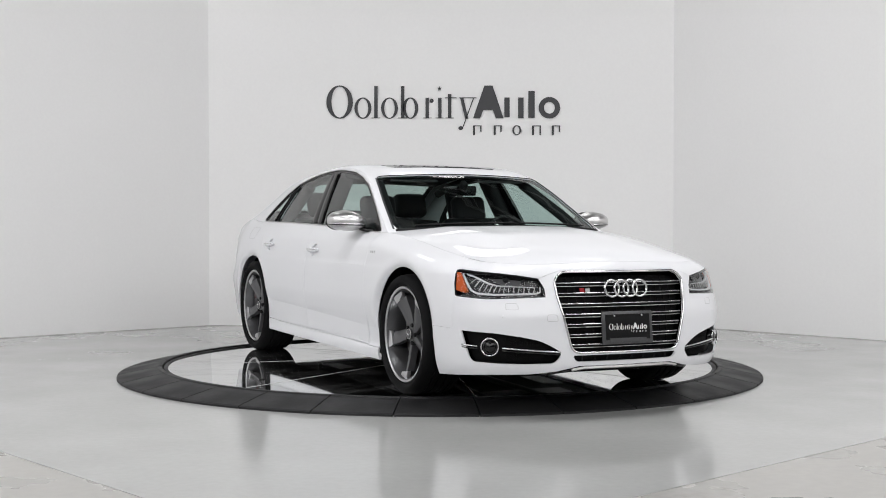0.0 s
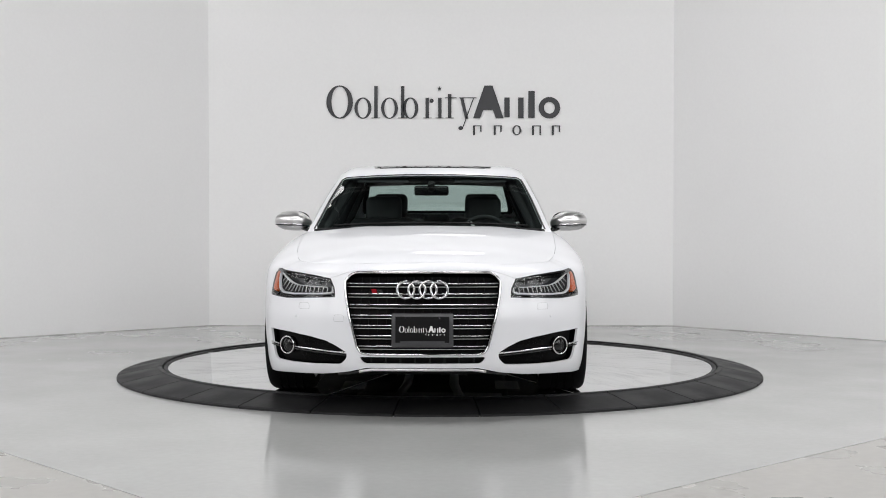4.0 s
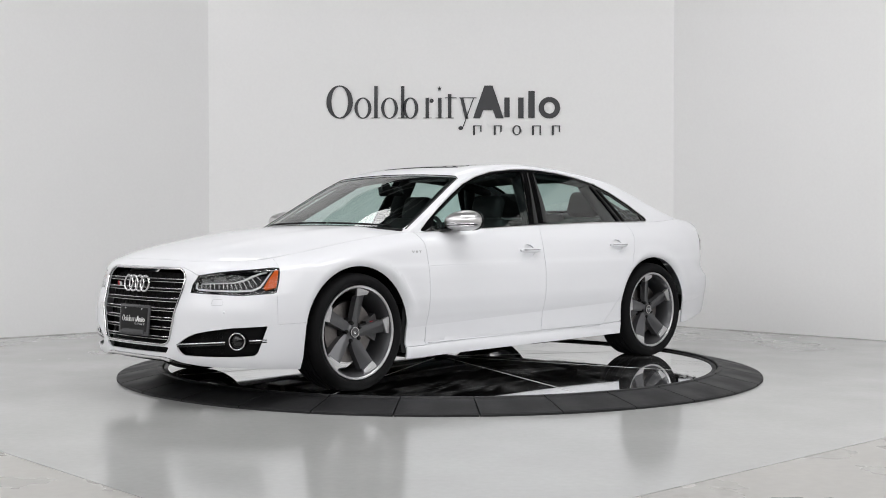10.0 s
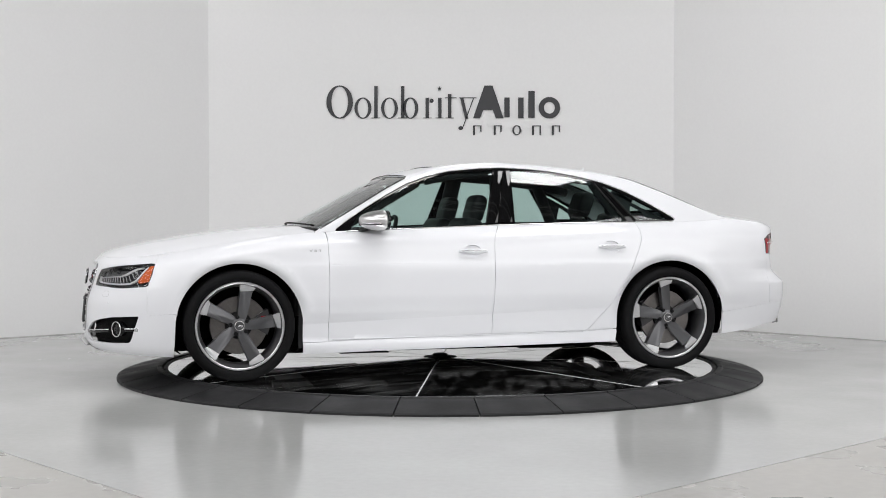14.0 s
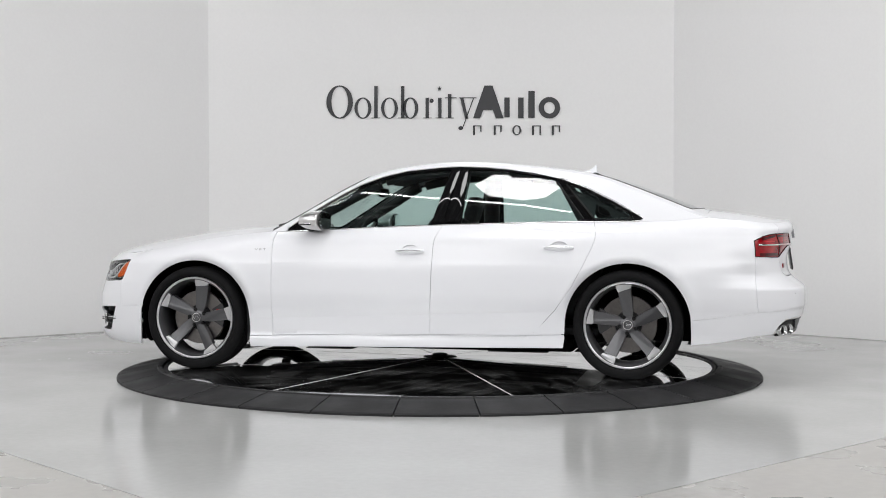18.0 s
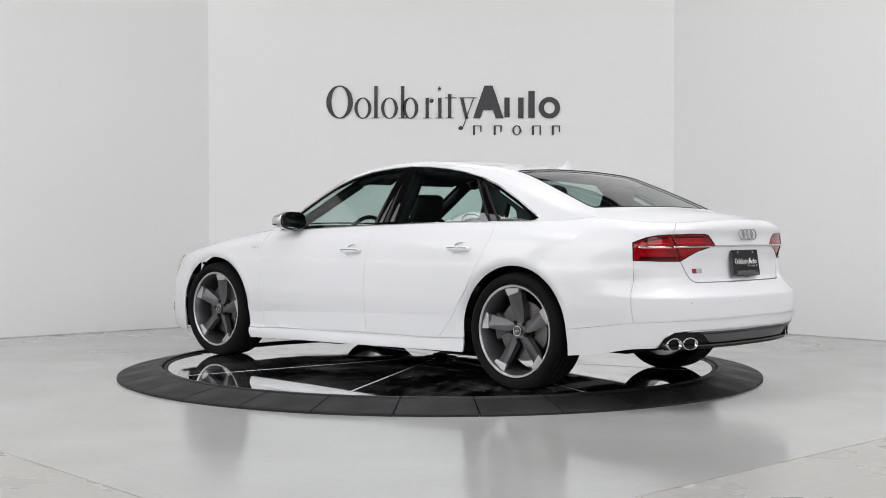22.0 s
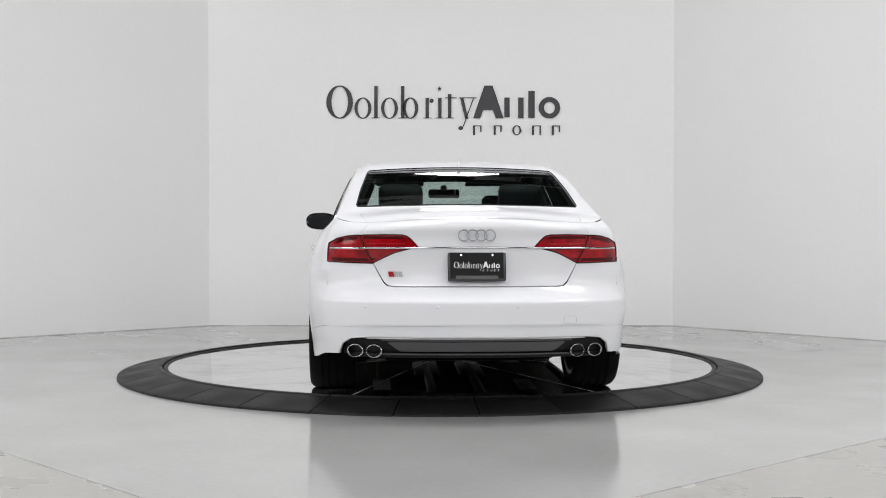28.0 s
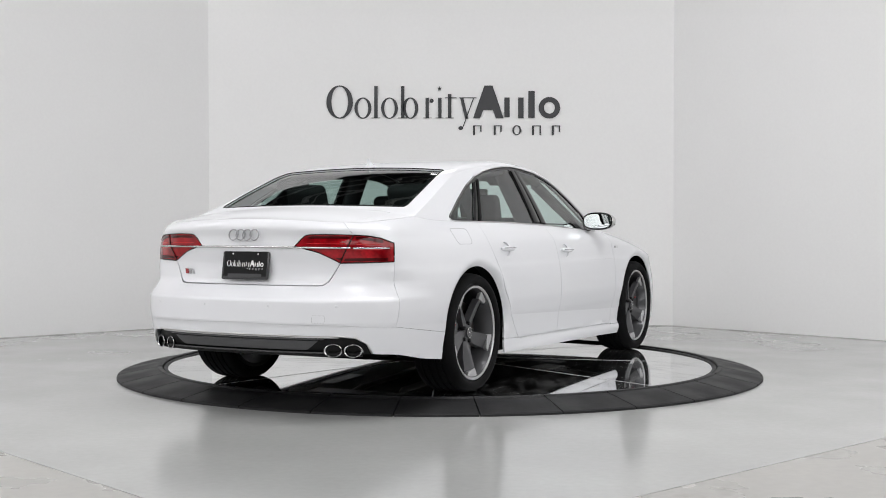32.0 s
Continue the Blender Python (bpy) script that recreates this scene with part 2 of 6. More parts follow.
TOP = 4.2       # the white walls are open above
LOW = 2.9       # those beside and behind the camera, unseen; low so the car's windows mirror dark
ROOFZ = 6.3     # underside of the trusses
CORNERS = [(-7.4, -13.5), (-7.4, -0.45), (-2.44, 4.06), (2.46, 4.06), (6.3, -0.05), (7.2, -1.2), (7.2, -13.5)]
NAMES = ["wall_west", "wall_northwest", "wall_north", "wall_northeast", "wall_east_return", "wall_east"]
for nm, a, b in zip(NAMES, CORNERS, CORNERS[1:]):
    wall(nm, a, b, TOP if nm in NAMES[1:5] else LOW, "smooth white painted plaster showroom wall")
south = wall("wall_south", CORNERS[-1], CORNERS[0], LOW, "dark grey wall behind the camera")
south.data.materials[0] = ROOF_DARK


def slab(name, outline, z0, z1, mat, label, category):
    bm = bmesh.new()
    prism(bm, outline, z1 - z0, lambda u, v, w: (u, v, z0 + w))
    return tagged(part(name, bm, mat), label=label, category=category, kind="structure")


# the floor is poured in bays, parted by saw-cut joints
J = 0.003
LEFT, RIGHT = ((-8.2, 3.48), (-0.72, -4.90)), ((8.2, 2.67), (-0.30, -5.40))
slab("floor_base", [(-7.6, -13.7), (7.4, -13.7), (7.4, 4.3), (-7.6, 4.3)], -0.12, -0.012, JOINTBED, "dark joint bed under the concrete floor", "floor")


def cut(outline, p, q, keep):
    """The part of an outline on one side of the line p-q."""
    n = Vector((-(q[1] - p[1]), q[0] - p[0])).normalized() * keep
    side = [n.dot(Vector(v) - Vector(p)) - J for v in outline]
    out = []
    for i, v in enumerate(outline):
        j = (i + 1) % len(outline)
        if side[i] >= 0:
            out.append(v)
        if side[i] * side[j] < 0:
            f = side[i] / (side[i] - side[j])
            out.append((v[0] + (outline[j][0] - v[0]) * f, v[1] + (outline[j][1] - v[1]) * f))
    return out


HALL = [(-7.6, -13.7), (7.4, -13.7), (7.4, 4.3), (-7.6, 4.3)]
slab("floor", cut(cut(HALL, *LEFT, 1), *RIGHT, -1), -0.012, 0, FLOOR, "glossy light grey polished concrete floor", "floor")
slab("floor_bay", cut(HALL, *LEFT, -1), -0.012, 0, FLOOR2, "worn light grey concrete bay with a saw-cut joint", "floor")
slab("floor_bay", cut(cut(HALL, *RIGHT, 1), *LEFT, 1), -0.012, 0, FLOOR2, "worn light grey concrete bay with a saw-cut joint", "floor")
for nm, a, b in zip(NAMES[1:5], CORNERS[1:], CORNERS[2:]):
    a, b = Vector((*a, 0)), Vector((*b, 0))
    d = (b - a).normalized()
    side = Vector((d.y, -d.x, 0))
    bm = bmesh.new()
    prism(bm, [tuple((q + side * o)[:2]) for q, o in ((a, -.001), (b, -.001), (b, .004), (a, .004))], .007, lambda u, v, w: (u, v, w))
    tagged(part("trim", bm, CAULK), label="thin grey caulk line along the foot of the white wall", category="trim", kind="structure")
slab("ceiling", [(-9.3, -14.3), (9.3, -14.3), (9.3, 9.3), (-9.3, 9.3)], ROOFZ + 0.9, ROOFZ + 1.05, ROOF_DARK, "dark hall roof above the showroom", "ceiling")
for nm, a, b in (("hall_wall_west", (-9.1, -14.1), (-9.1, 9.1)), ("hall_wall_north", (-9.1, 9.1), (9.1, 9.1)), ("hall_wall_east", (9.1, 9.1), (9.1, -14.1)), ("hall_wall_south", (9.1, -14.1), (-9.1, -14.1))):
    ob = wall(nm, a, b, ROOFZ + 0.9, "dark grey outer hall wall")
    ob.data.materials[0] = ROOF_DARK
slab("hall_floor", [(-9.3, -14.3), (9.3, -14.3), (9.3, 9.3), (-9.3, 9.3)], -0.3, -0.12, ROOF_DARK, "dark concrete hall floor", "floor")
for k in range(11):
    bm = bmesh.new()
    y = 8.0 - 2.1 * k
    for z in (ROOFZ, ROOFZ + 0.6):
        box(bm, (0, y, z), (18.1, 0.10, 0.08), 0.008)
    for i in range(30):
        x0 = -9.0 + i * 0.6
        tube(bm, [(x0, y, ROOFZ + (0 if i % 2 else 0.6)), (x0 + 0.6, y, ROOFZ + (0.6 if i % 2 else 0))], 0.02, 6)
    tagged(part("roof_truss", bm, BEAM), label="grey steel lattice roof truss", category="truss", group="roof trusses", kind="structure")


def softbox(x, y, z, r, aim, cloth):
    lamp = empty("octagonal_softbox", label="black octagonal softbox with a glowing white front", category="studio lamp", group="octagonal softboxes")
    lamp.matrix_basis = look((x, y, z), aim)
    ring = [(math.cos((k + 0.5) * math.tau / 8), math.sin((k + 0.5) * math.tau / 8)) for k in range(8)]
    bm = bmesh.new()
    f = bm.faces.new([bm.verts.new((a * r, b * r, 0)) for a, b in ring])
    part("diffuser", bm, cloth, lamp, "glowing white cloth front")
    bm = bmesh.new()
    loops = [[bm.verts.new((a * q, b * q, h)) for a, b in ring] for q, h in ((r * 1.015, -0.03), (r * 1.03, 0.0), (r * 0.75, 0.22), (0.09, 0.42))]
    for p, q in zip(loops, loops[1:]):
        for k in range(8):
            bm.faces.new((p[k], p[(k + 1) % 8], q[(k + 1) % 8], q[k]))
    bm.faces.new(loops[-1])
    part("housing", bm, BLACK, lamp, "black cloth reflector housing")
    bm = bmesh.new()
    lathe(bm, [(0.0, 0.40), (0.07, 0.40), (0.07, 0.62), (0.0, 0.62)], 20, "z")
    part("lamp_head", bm, BLACK, lamp, smooth=True)
    bm = bmesh.new()
    back = lamp.matrix_basis.inverted()
    top = lamp.matrix_basis @ Vector((0, 0, 0.6))
    tube(bm, [back @ top, back @ Vector((top.x, top.y, ROOFZ + 0.92))], 0.02)
    part("hanger", bm, BEAM, lamp, "grey steel hanging tube")
    return lamp


for x, y, r in ((-2.42, 3.27, .58), (2.50, 2.60, .45), (-0.85, -3.45, .66), (0.35, -1.9, .74), (2.95, -1.9, .88)):
    softbox(x, y, 5.6, r, (x, y + 0.01, 0), DIMGLOW if y > 2 else LAMPGLOW)
softbox(-3.65, -1.35, 5.6, 0.70, (-3.65, -1.34, 0), DIMGLOW)
softbox(0.25, 4.85, 5.1, 0.68, (0.25, 4.5, 0), MIDGLOW)
# unseen fill softboxes round the camera, added to brighten the car's sides
for x, y, z, r in ((-6.5, -1.6, 4.4, 1.30), (-6.4, -5.0, 4.5, 2.0), (-5.0, -8.9, 4.6, 2.05), (-1.9, -12.0, 4.6, 1.85), (1.9, -12.0, 4.6, 1.85), (5.0, -8.9, 4.6, 2.05), (6.2, -5.0, 4.5, 1.95)):
    softbox(x, y, z, r, (x * 0.1, 0, 0.7), FILLGLOW)
# a bare tube lamp slung slantwise under the trusses
tube_lamp = empty("tube_lamp", label="long bare fluorescent tube lamp hung under the trusses", category="studio lamp")
ends = [Vector((-4.5, -1.85, 5.6)), Vector((-0.35, -4.9, 5.6))]
bm = bmesh.new()
tube(bm, ends, 0.022, 10)
part("tube", bm, TUBEGLOW, tube_lamp, "glowing white tube", smooth=True)
bm = bmesh.new()
tube(bm, [p + Vector((0, 0, 0.05)) for p in ends], 0.03, 6)
part("batten", bm, BEAM, tube_lamp)
for f in (0.15, 0.85):
    bm = bmesh.new()
    p = ends[0].lerp(ends[1], f)
    tube(bm, [p + Vector((0, 0, 0.06)), Vector((p.x, p.y, ROOFZ + 0.92))], 0.008, 6)
    part("hanger", bm, BEAM, tube_lamp)


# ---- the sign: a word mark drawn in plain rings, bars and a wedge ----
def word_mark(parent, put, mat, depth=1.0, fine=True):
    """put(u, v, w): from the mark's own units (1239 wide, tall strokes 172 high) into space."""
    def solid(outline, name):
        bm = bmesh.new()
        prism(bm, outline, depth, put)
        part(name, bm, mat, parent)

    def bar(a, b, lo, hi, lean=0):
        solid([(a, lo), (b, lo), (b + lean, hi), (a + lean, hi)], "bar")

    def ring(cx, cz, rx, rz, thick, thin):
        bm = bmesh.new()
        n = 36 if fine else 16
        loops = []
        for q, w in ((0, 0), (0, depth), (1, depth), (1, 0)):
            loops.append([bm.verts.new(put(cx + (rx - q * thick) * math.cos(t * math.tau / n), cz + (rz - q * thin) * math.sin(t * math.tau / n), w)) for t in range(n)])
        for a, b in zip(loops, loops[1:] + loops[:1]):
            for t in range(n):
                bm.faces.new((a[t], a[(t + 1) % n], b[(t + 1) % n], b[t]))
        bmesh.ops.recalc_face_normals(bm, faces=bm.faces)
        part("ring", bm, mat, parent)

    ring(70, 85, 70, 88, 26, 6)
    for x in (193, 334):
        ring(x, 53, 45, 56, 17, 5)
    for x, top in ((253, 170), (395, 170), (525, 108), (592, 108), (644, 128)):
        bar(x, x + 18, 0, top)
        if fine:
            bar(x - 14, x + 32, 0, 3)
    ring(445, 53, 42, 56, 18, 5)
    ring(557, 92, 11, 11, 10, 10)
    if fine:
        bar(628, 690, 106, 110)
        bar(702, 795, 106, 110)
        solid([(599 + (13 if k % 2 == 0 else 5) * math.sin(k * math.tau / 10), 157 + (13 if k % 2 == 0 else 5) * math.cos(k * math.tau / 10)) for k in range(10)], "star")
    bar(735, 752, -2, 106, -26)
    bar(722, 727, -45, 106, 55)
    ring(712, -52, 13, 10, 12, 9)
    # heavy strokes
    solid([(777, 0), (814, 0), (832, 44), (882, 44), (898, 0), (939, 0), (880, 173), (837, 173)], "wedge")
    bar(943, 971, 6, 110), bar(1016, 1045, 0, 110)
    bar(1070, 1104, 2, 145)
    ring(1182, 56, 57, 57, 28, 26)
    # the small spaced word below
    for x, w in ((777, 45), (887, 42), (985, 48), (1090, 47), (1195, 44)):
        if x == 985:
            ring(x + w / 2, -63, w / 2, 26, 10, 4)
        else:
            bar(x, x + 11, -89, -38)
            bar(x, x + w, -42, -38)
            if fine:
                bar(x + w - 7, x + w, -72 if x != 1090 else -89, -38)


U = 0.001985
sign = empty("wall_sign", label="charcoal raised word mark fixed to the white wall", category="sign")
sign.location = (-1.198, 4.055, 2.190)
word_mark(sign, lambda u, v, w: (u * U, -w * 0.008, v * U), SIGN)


# ---- the turntable: fixed rubber ramp ring, turning polished deck ----
def sector(bm, r0, r1, a0, a1, zs, n):
    """A ring piece between two angles; zs: (radius share, height) pairs from the inside out."""
    rows = []
    for k in range(n + 1):
        a = a0 + (a1 - a0) * k / n
        rows.append([bm.verts.new(((r0 + (r1 - r0) * q) * math.cos(a), (r0 + (r1 - r0) * q) * math.sin(a), z)) for q, z in zs])
    m = len(zs)
    for p, q in zip(rows, rows[1:]):
        for i in range(m):
            bm.faces.new((p[i], q[i], q[(i + 1) % m], p[(i + 1) % m]))
    bm.faces.new(rows[0]), bm.faces.new(rows[-1][::-1])
    bmesh.ops.recalc_face_normals(bm, faces=bm.faces)
    return bm


ramp = empty("turntable_ramp", label="black segmented rubber ramp ring round the turntable", category="ramp")
bm = bmesh.new()
gap, STEP = 0.0018, math.tau / 30
sector(bm, 2.000, 2.312, gap, STEP - gap, [(0, 0.0), (0, 0.070), (0.015, 0.074), (0.10, 0.074), (0.125, 0.066), (0.30, 0.058), (0.96, 0.018), (1.0, 0.012), (1, 0.0)], 6)
me = bpy.data.meshes.new("ramp_segment")
bm.to_mesh(me)
bm.free()
me.materials.append(RUBBER)
for k in range(30):
    ob = link("ramp_segment", me, RUBBER, ramp)
    ob.rotation_euler.z = radians(-96.5) + STEP * k

def deck_z(r):
    return DECK + RISE * (1.75 - r)


turntable = empty("turntable", label="polished steel turntable deck in eight wedges", category="turntable")
bm = bmesh.new()
sector(bm, 0.12, 1.962, 0.0008, math.tau / 8 - 0.0008, [(0, 0.02), (0, deck_z(.122) - 0.001), (0.001, deck_z(.122)), (0.999, deck_z(1.96)), (1, deck_z(1.96) - 0.001), (1, 0.02)], 24)
me = bpy.data.meshes.new("deck_wedge")
bm.to_mesh(me)
bm.free()
me.materials.append(MIRROR)
for k in range(8):
    ob = link("deck_wedge", me, MIRROR, turntable)
    ob.rotation_euler.z = radians(25.8 + 45 * k)
    bm = bmesh.new()
    box(bm, (0, 0, 0), (1.83, 0.009, 0.005), m=pose(1.04, 0, deck_z(1.04) - 0.0015, 0, math.degrees(math.atan(RISE)), 0))
    ob = part("seam_strip", bm, SEAM, turntable)
    ob.rotation_euler.z = radians(25.8 + 45 * k)
bm = bmesh.new()
lathe(bm, [(r, deck_z(0) + h) for r, h in ((0, .022), (.045, .022), (.055, .016), (.058, .006), (.09, .004), (.122, -.001), (.122, -.06), (0, -.06))], 40, "z")
part("hub_cover", bm, BLACK, turntable, "black round hub cover", smooth=True)
bm = bmesh.new()
lathe(bm, [(1.965, 0.03), (1.965, DECK - 0.003), (1.968, DECK - 0.001), (1.989, DECK + 0.002), (1.991, DECK), (1.991, 0.03)], 128, "z", close=True)
part("deck_rim", bm, RUBBER, turntable, "dark edge band round the deck", smooth=True)
bm = bmesh.new()
lathe(bm, [(0.0, 0.0), (1.99, 0.0), (1.99, 0.018), (0.0, 0.018)], 64, "z")
part("undercarriage", bm, BLACK, turntable)


# ---- the car: body surfaces ----
# x forward, y to its left, z up from the deck; the middle of the wheelbase is the origin
OUT = [(2.475, 0), (2.469, .18), (2.448, .36), (2.402, .53), (2.328, .68), (2.25, .775), (2.16, .850), (2.06, .893), (1.9, .930), (1.7, .949), (1.45, .956), (1.0, .958), (0, .959), (-1.0, .959),
       (-1.5, .957), (-1.9, .935), (-2.2, .885), (-2.42, .79), (-2.55, .62), (-2.62, .40), (-2.645, .2), (-2.65, 0)]
full = [(x, -y) for x, y in OUT[3:0:-1]] + OUT + [(x, -y) for x, y in OUT[-2:-5:-1]]
lens = np.concatenate([[0], np.cumsum([math.dist(a, b) for a, b in zip(full, full[1:])])])
lens -= lens[3]


def spline(ts, vs):
    """Catmull-Rom in one variable, unevenly spaced."""
    ts, vs = np.array(ts), np.array(vs)
    m = np.zeros(len(ts))
    m[1:-1] = (vs[2:] - vs[:-2]) / (ts[2:] - ts[:-2])
    m[0], m[-1] = m[1], m[-2]

    def f(t):
        t = np.asarray(t, float)
        i = np.clip(np.searchsorted(ts, t) - 1, 0, len(ts) - 2)
        h = ts[i + 1] - ts[i]
        q = (t - ts[i]) / h
        return (1 + 2 * q) * (1 - q) ** 2 * vs[i] + q * (1 - q) ** 2 * h * m[i] + q * q * (3 - 2 * q) * vs[i + 1] + q * q * (q - 1) * h * m[i + 1]
    return f


out_x, out_y = spline(lens, [p[0] for p in full]), spline(lens, [p[1] for p in full])
LONG = float(lens[-4])      # half the way round, from nose to tail
table_s = np.linspace(0, LONG, 1200)
table_x, table_y = out_x(table_s), out_y(table_s)


def sx(x):
    """Way along the outline to the place abreast of x."""
    return np.interp(-np.asarray(x, float), -table_x, table_s)


def sf(y):
    """Way from the nose to the front corner at y."""
    n = 420
    return np.interp(np.asarray(y, float), table_y[:n], table_s[:n])


def sr(y):
    """The same at the tail, towards the left; beyond the tail's middle for a negative y."""
    y = np.asarray(y, float)
    n = 800
    a = np.interp(np.abs(y), table_y[::-1][:1200 - n], table_s[::-1][:1200 - n])
    return np.where(y >= 0, a, 2 * LONG - a)


nose_in = curve((0.10, .14), (.16, .075), (.20, .03), (.25, .008), (.32, 0), (.48, .0), (.60, .028), (.70, .055), (.78, .085), (.9, .12))
flank_in = curve((.14, .065), (.165, .047), (.21, .031), (.245, .034), (.275, .060), (.34, .046), (.40, .0275), (.45, .0125), (.55, 0), (.66, .002), (.742, .010), (.765, .016), (.84, .032), (.90, .050), (.95, .075), (1.05, .13))
front_in = curve((.10, .06), (.16, .032), (.20, .022), (.30, .010), (.42, .004), (.55, 0), (.66, .002), (.742, .010), (.765, .016), (.84, .032), (.90, .050), (.95, .075), (1.05, .13))
tail_in = curve((.2, .14), (.28, .060), (.33, .034), (.40, .016), (.455, .006), (.47, .0), (.56, .0), (.596, .003), (.608, .020), (.62, .036), (.655, .080), (.70, .115), (.78, .125), (.86, .105), (.885, .098), (.93, .10), (.99, .085), (1.03, .085), (1.1, .10))
to_nose = curve((0, 1), (0.75, .9), (1.05, .35), (1.40, 0), (LONG, 0))
to_tail = curve((0, 0), (LONG - 1.35, 0), (LONG - 1.0, .3), (LONG - .70, .8), (LONG - .45, 1), (LONG, 1))
belt_y = curve((-2.65, .70), (-2.4, .735), (-2.2, .758), (-1.9, .778), (-1.6, .797), (-1.3, .815), (-.8, .834), (0, .838), (.5, .828), (.95, .805), (1.3, .79), (1.7, .77), (2.0, .74))
crest_in = curve((0, .115), (.5, .118), (.8, .145), (1.05, .175), (1.4, .185), (2.0, .157), (LONG - 1.0, .15), (LONG - .6, .14), (LONG - .3, .12), (LONG, .11))
hood_z = curve((.6, 1.0), (1.08, 1.0), (1.25, .991), (1.6, .958), (1.86, .920), (2.18, .862), (2.30, .828), (2.38, .788), (2.42, .755), (2.6, .70))
cabin_z = curve((1.35, .84), (1.075, .998), (.806, 1.153), (.544, 1.295), (.367, 1.372), (.154, 1.425), (-.102, 1.457), (-.32, 1.466), (-.578, 1.455), (-.836, 1.432), (-1.08, 1.402), (-1.29, 1.366),
                (-1.5, 1.300), (-1.733, 1.213), (-1.9, 1.147), (-1.965, 1.1225), (-2.0, 1.1135), (-2.05, 1.1065), (-2.1, 1.1005), (-2.242, 1.082), (-2.444, 1.048), (-2.53, 1.040), (-2.60, 1.036))
bow = curve((-2.6, 0), (-.6, 0), (.1, .20), (.5, .24), (1.3, .19))
lowered = curve((-2.6, 0), (-1.7, 0), (-1.2, .007), (-.3, .013), (.2, .012), (.6, .012), (.95, .006), (1.15, 0))
crown = curve((-2.6, .10), (-1.6, .088), (-1.0, .064), (-.3, .066), (.3, .045), (.9, .03))
hood_drop = curve((.9, .02), (1.2, .04), (2.0, .10), (2.4, .10))


def hood_top(x, y):
    y = np.abs(y)
    power = 0.018 * np.exp(-((y - 0.42 - 0.05 * (1.2 - x)) / 0.10) ** 2) * np.clip((2.35 - x) * 3, 0, 1)
    return hood_z(x + 0.20 * y * y) - 0.045 * y * y - hood_drop(x) * y ** 3 + power * 0.28


def cabin_top(x, y):
    y = np.abs(y)
    return cabin_z(x + bow(x) * y * y) - crown(x) * y * y - lowered(x) * np.clip(1 - (y / .60) ** 2, 0, 1)


def side_y(x, z):
    h = z - belt_z(x)
    return belt_y(x) - 0.40 * h - 0.22 * h * np.abs(h)


def crest_plan(s):
    s = np.asarray(s, float)
    d = 1e-4
    tx, ty = out_x(s + d) - out_x(s - d), out_y(s + d) - out_y(s - d)
    n = np.hypot(tx, ty)
    x, y = out_x(s), out_y(s)
    return x, y, -ty / n, tx / n


belt_mid = curve((.95, float(hood_top(.95, .805))), (.85, .958), (.433, .975), (-.265, 1.003), (-.8, 1.018), (-1.5, 1.027), (-1.75, 1.034), (-2.0, float(cabin_top(-2.0, .772)) - .004))


def belt_z(x):
    x = np.asarray(x, float)
    return np.where(x > .95, hood_top(x, belt_y(x)), np.where(x < -2.0, cabin_top(x, belt_y(x)), belt_mid(x)))


def crest(s):
    """Where the side turns over into the bonnet, belt or boot: plan place and height."""
    s = np.asarray(s, float)
    a = np.where(s > LONG, 2 * LONG - s, np.abs(s))
    x, y, nx, ny = crest_plan(a)
    nx, ny = -nx, -ny
    inn = crest_in(a)
    flank = (a > 1.05) & (a < LONG - 0.95)
    inn = np.where(flank, np.maximum(y - belt_y(x), 0.05), inn)
    # ease between the measured belt and the rounded ends
    k0, k1 = np.clip((a - 1.05) / 0.5, 0, 1), np.clip((LONG - 0.95 - a) / 0.5, 0, 1)
    w = np.minimum(k0 * k0 * (3 - 2 * k0), k1 * k1 * (3 - 2 * k1))
    inn = crest_in(a) * (1 - w) + np.maximum(y - belt_y(x), 0.05) * w
    px, py = x - nx * inn, y - ny * inn
    z = np.where(px > .95, hood_top(px, py), np.where(px < -2.0, cabin_top(px, py), belt_mid(px)))
    return px, py, z, inn


def fold_z(x):
    return np.clip(.400 - .037 * np.asarray(x, float), .36, .445)


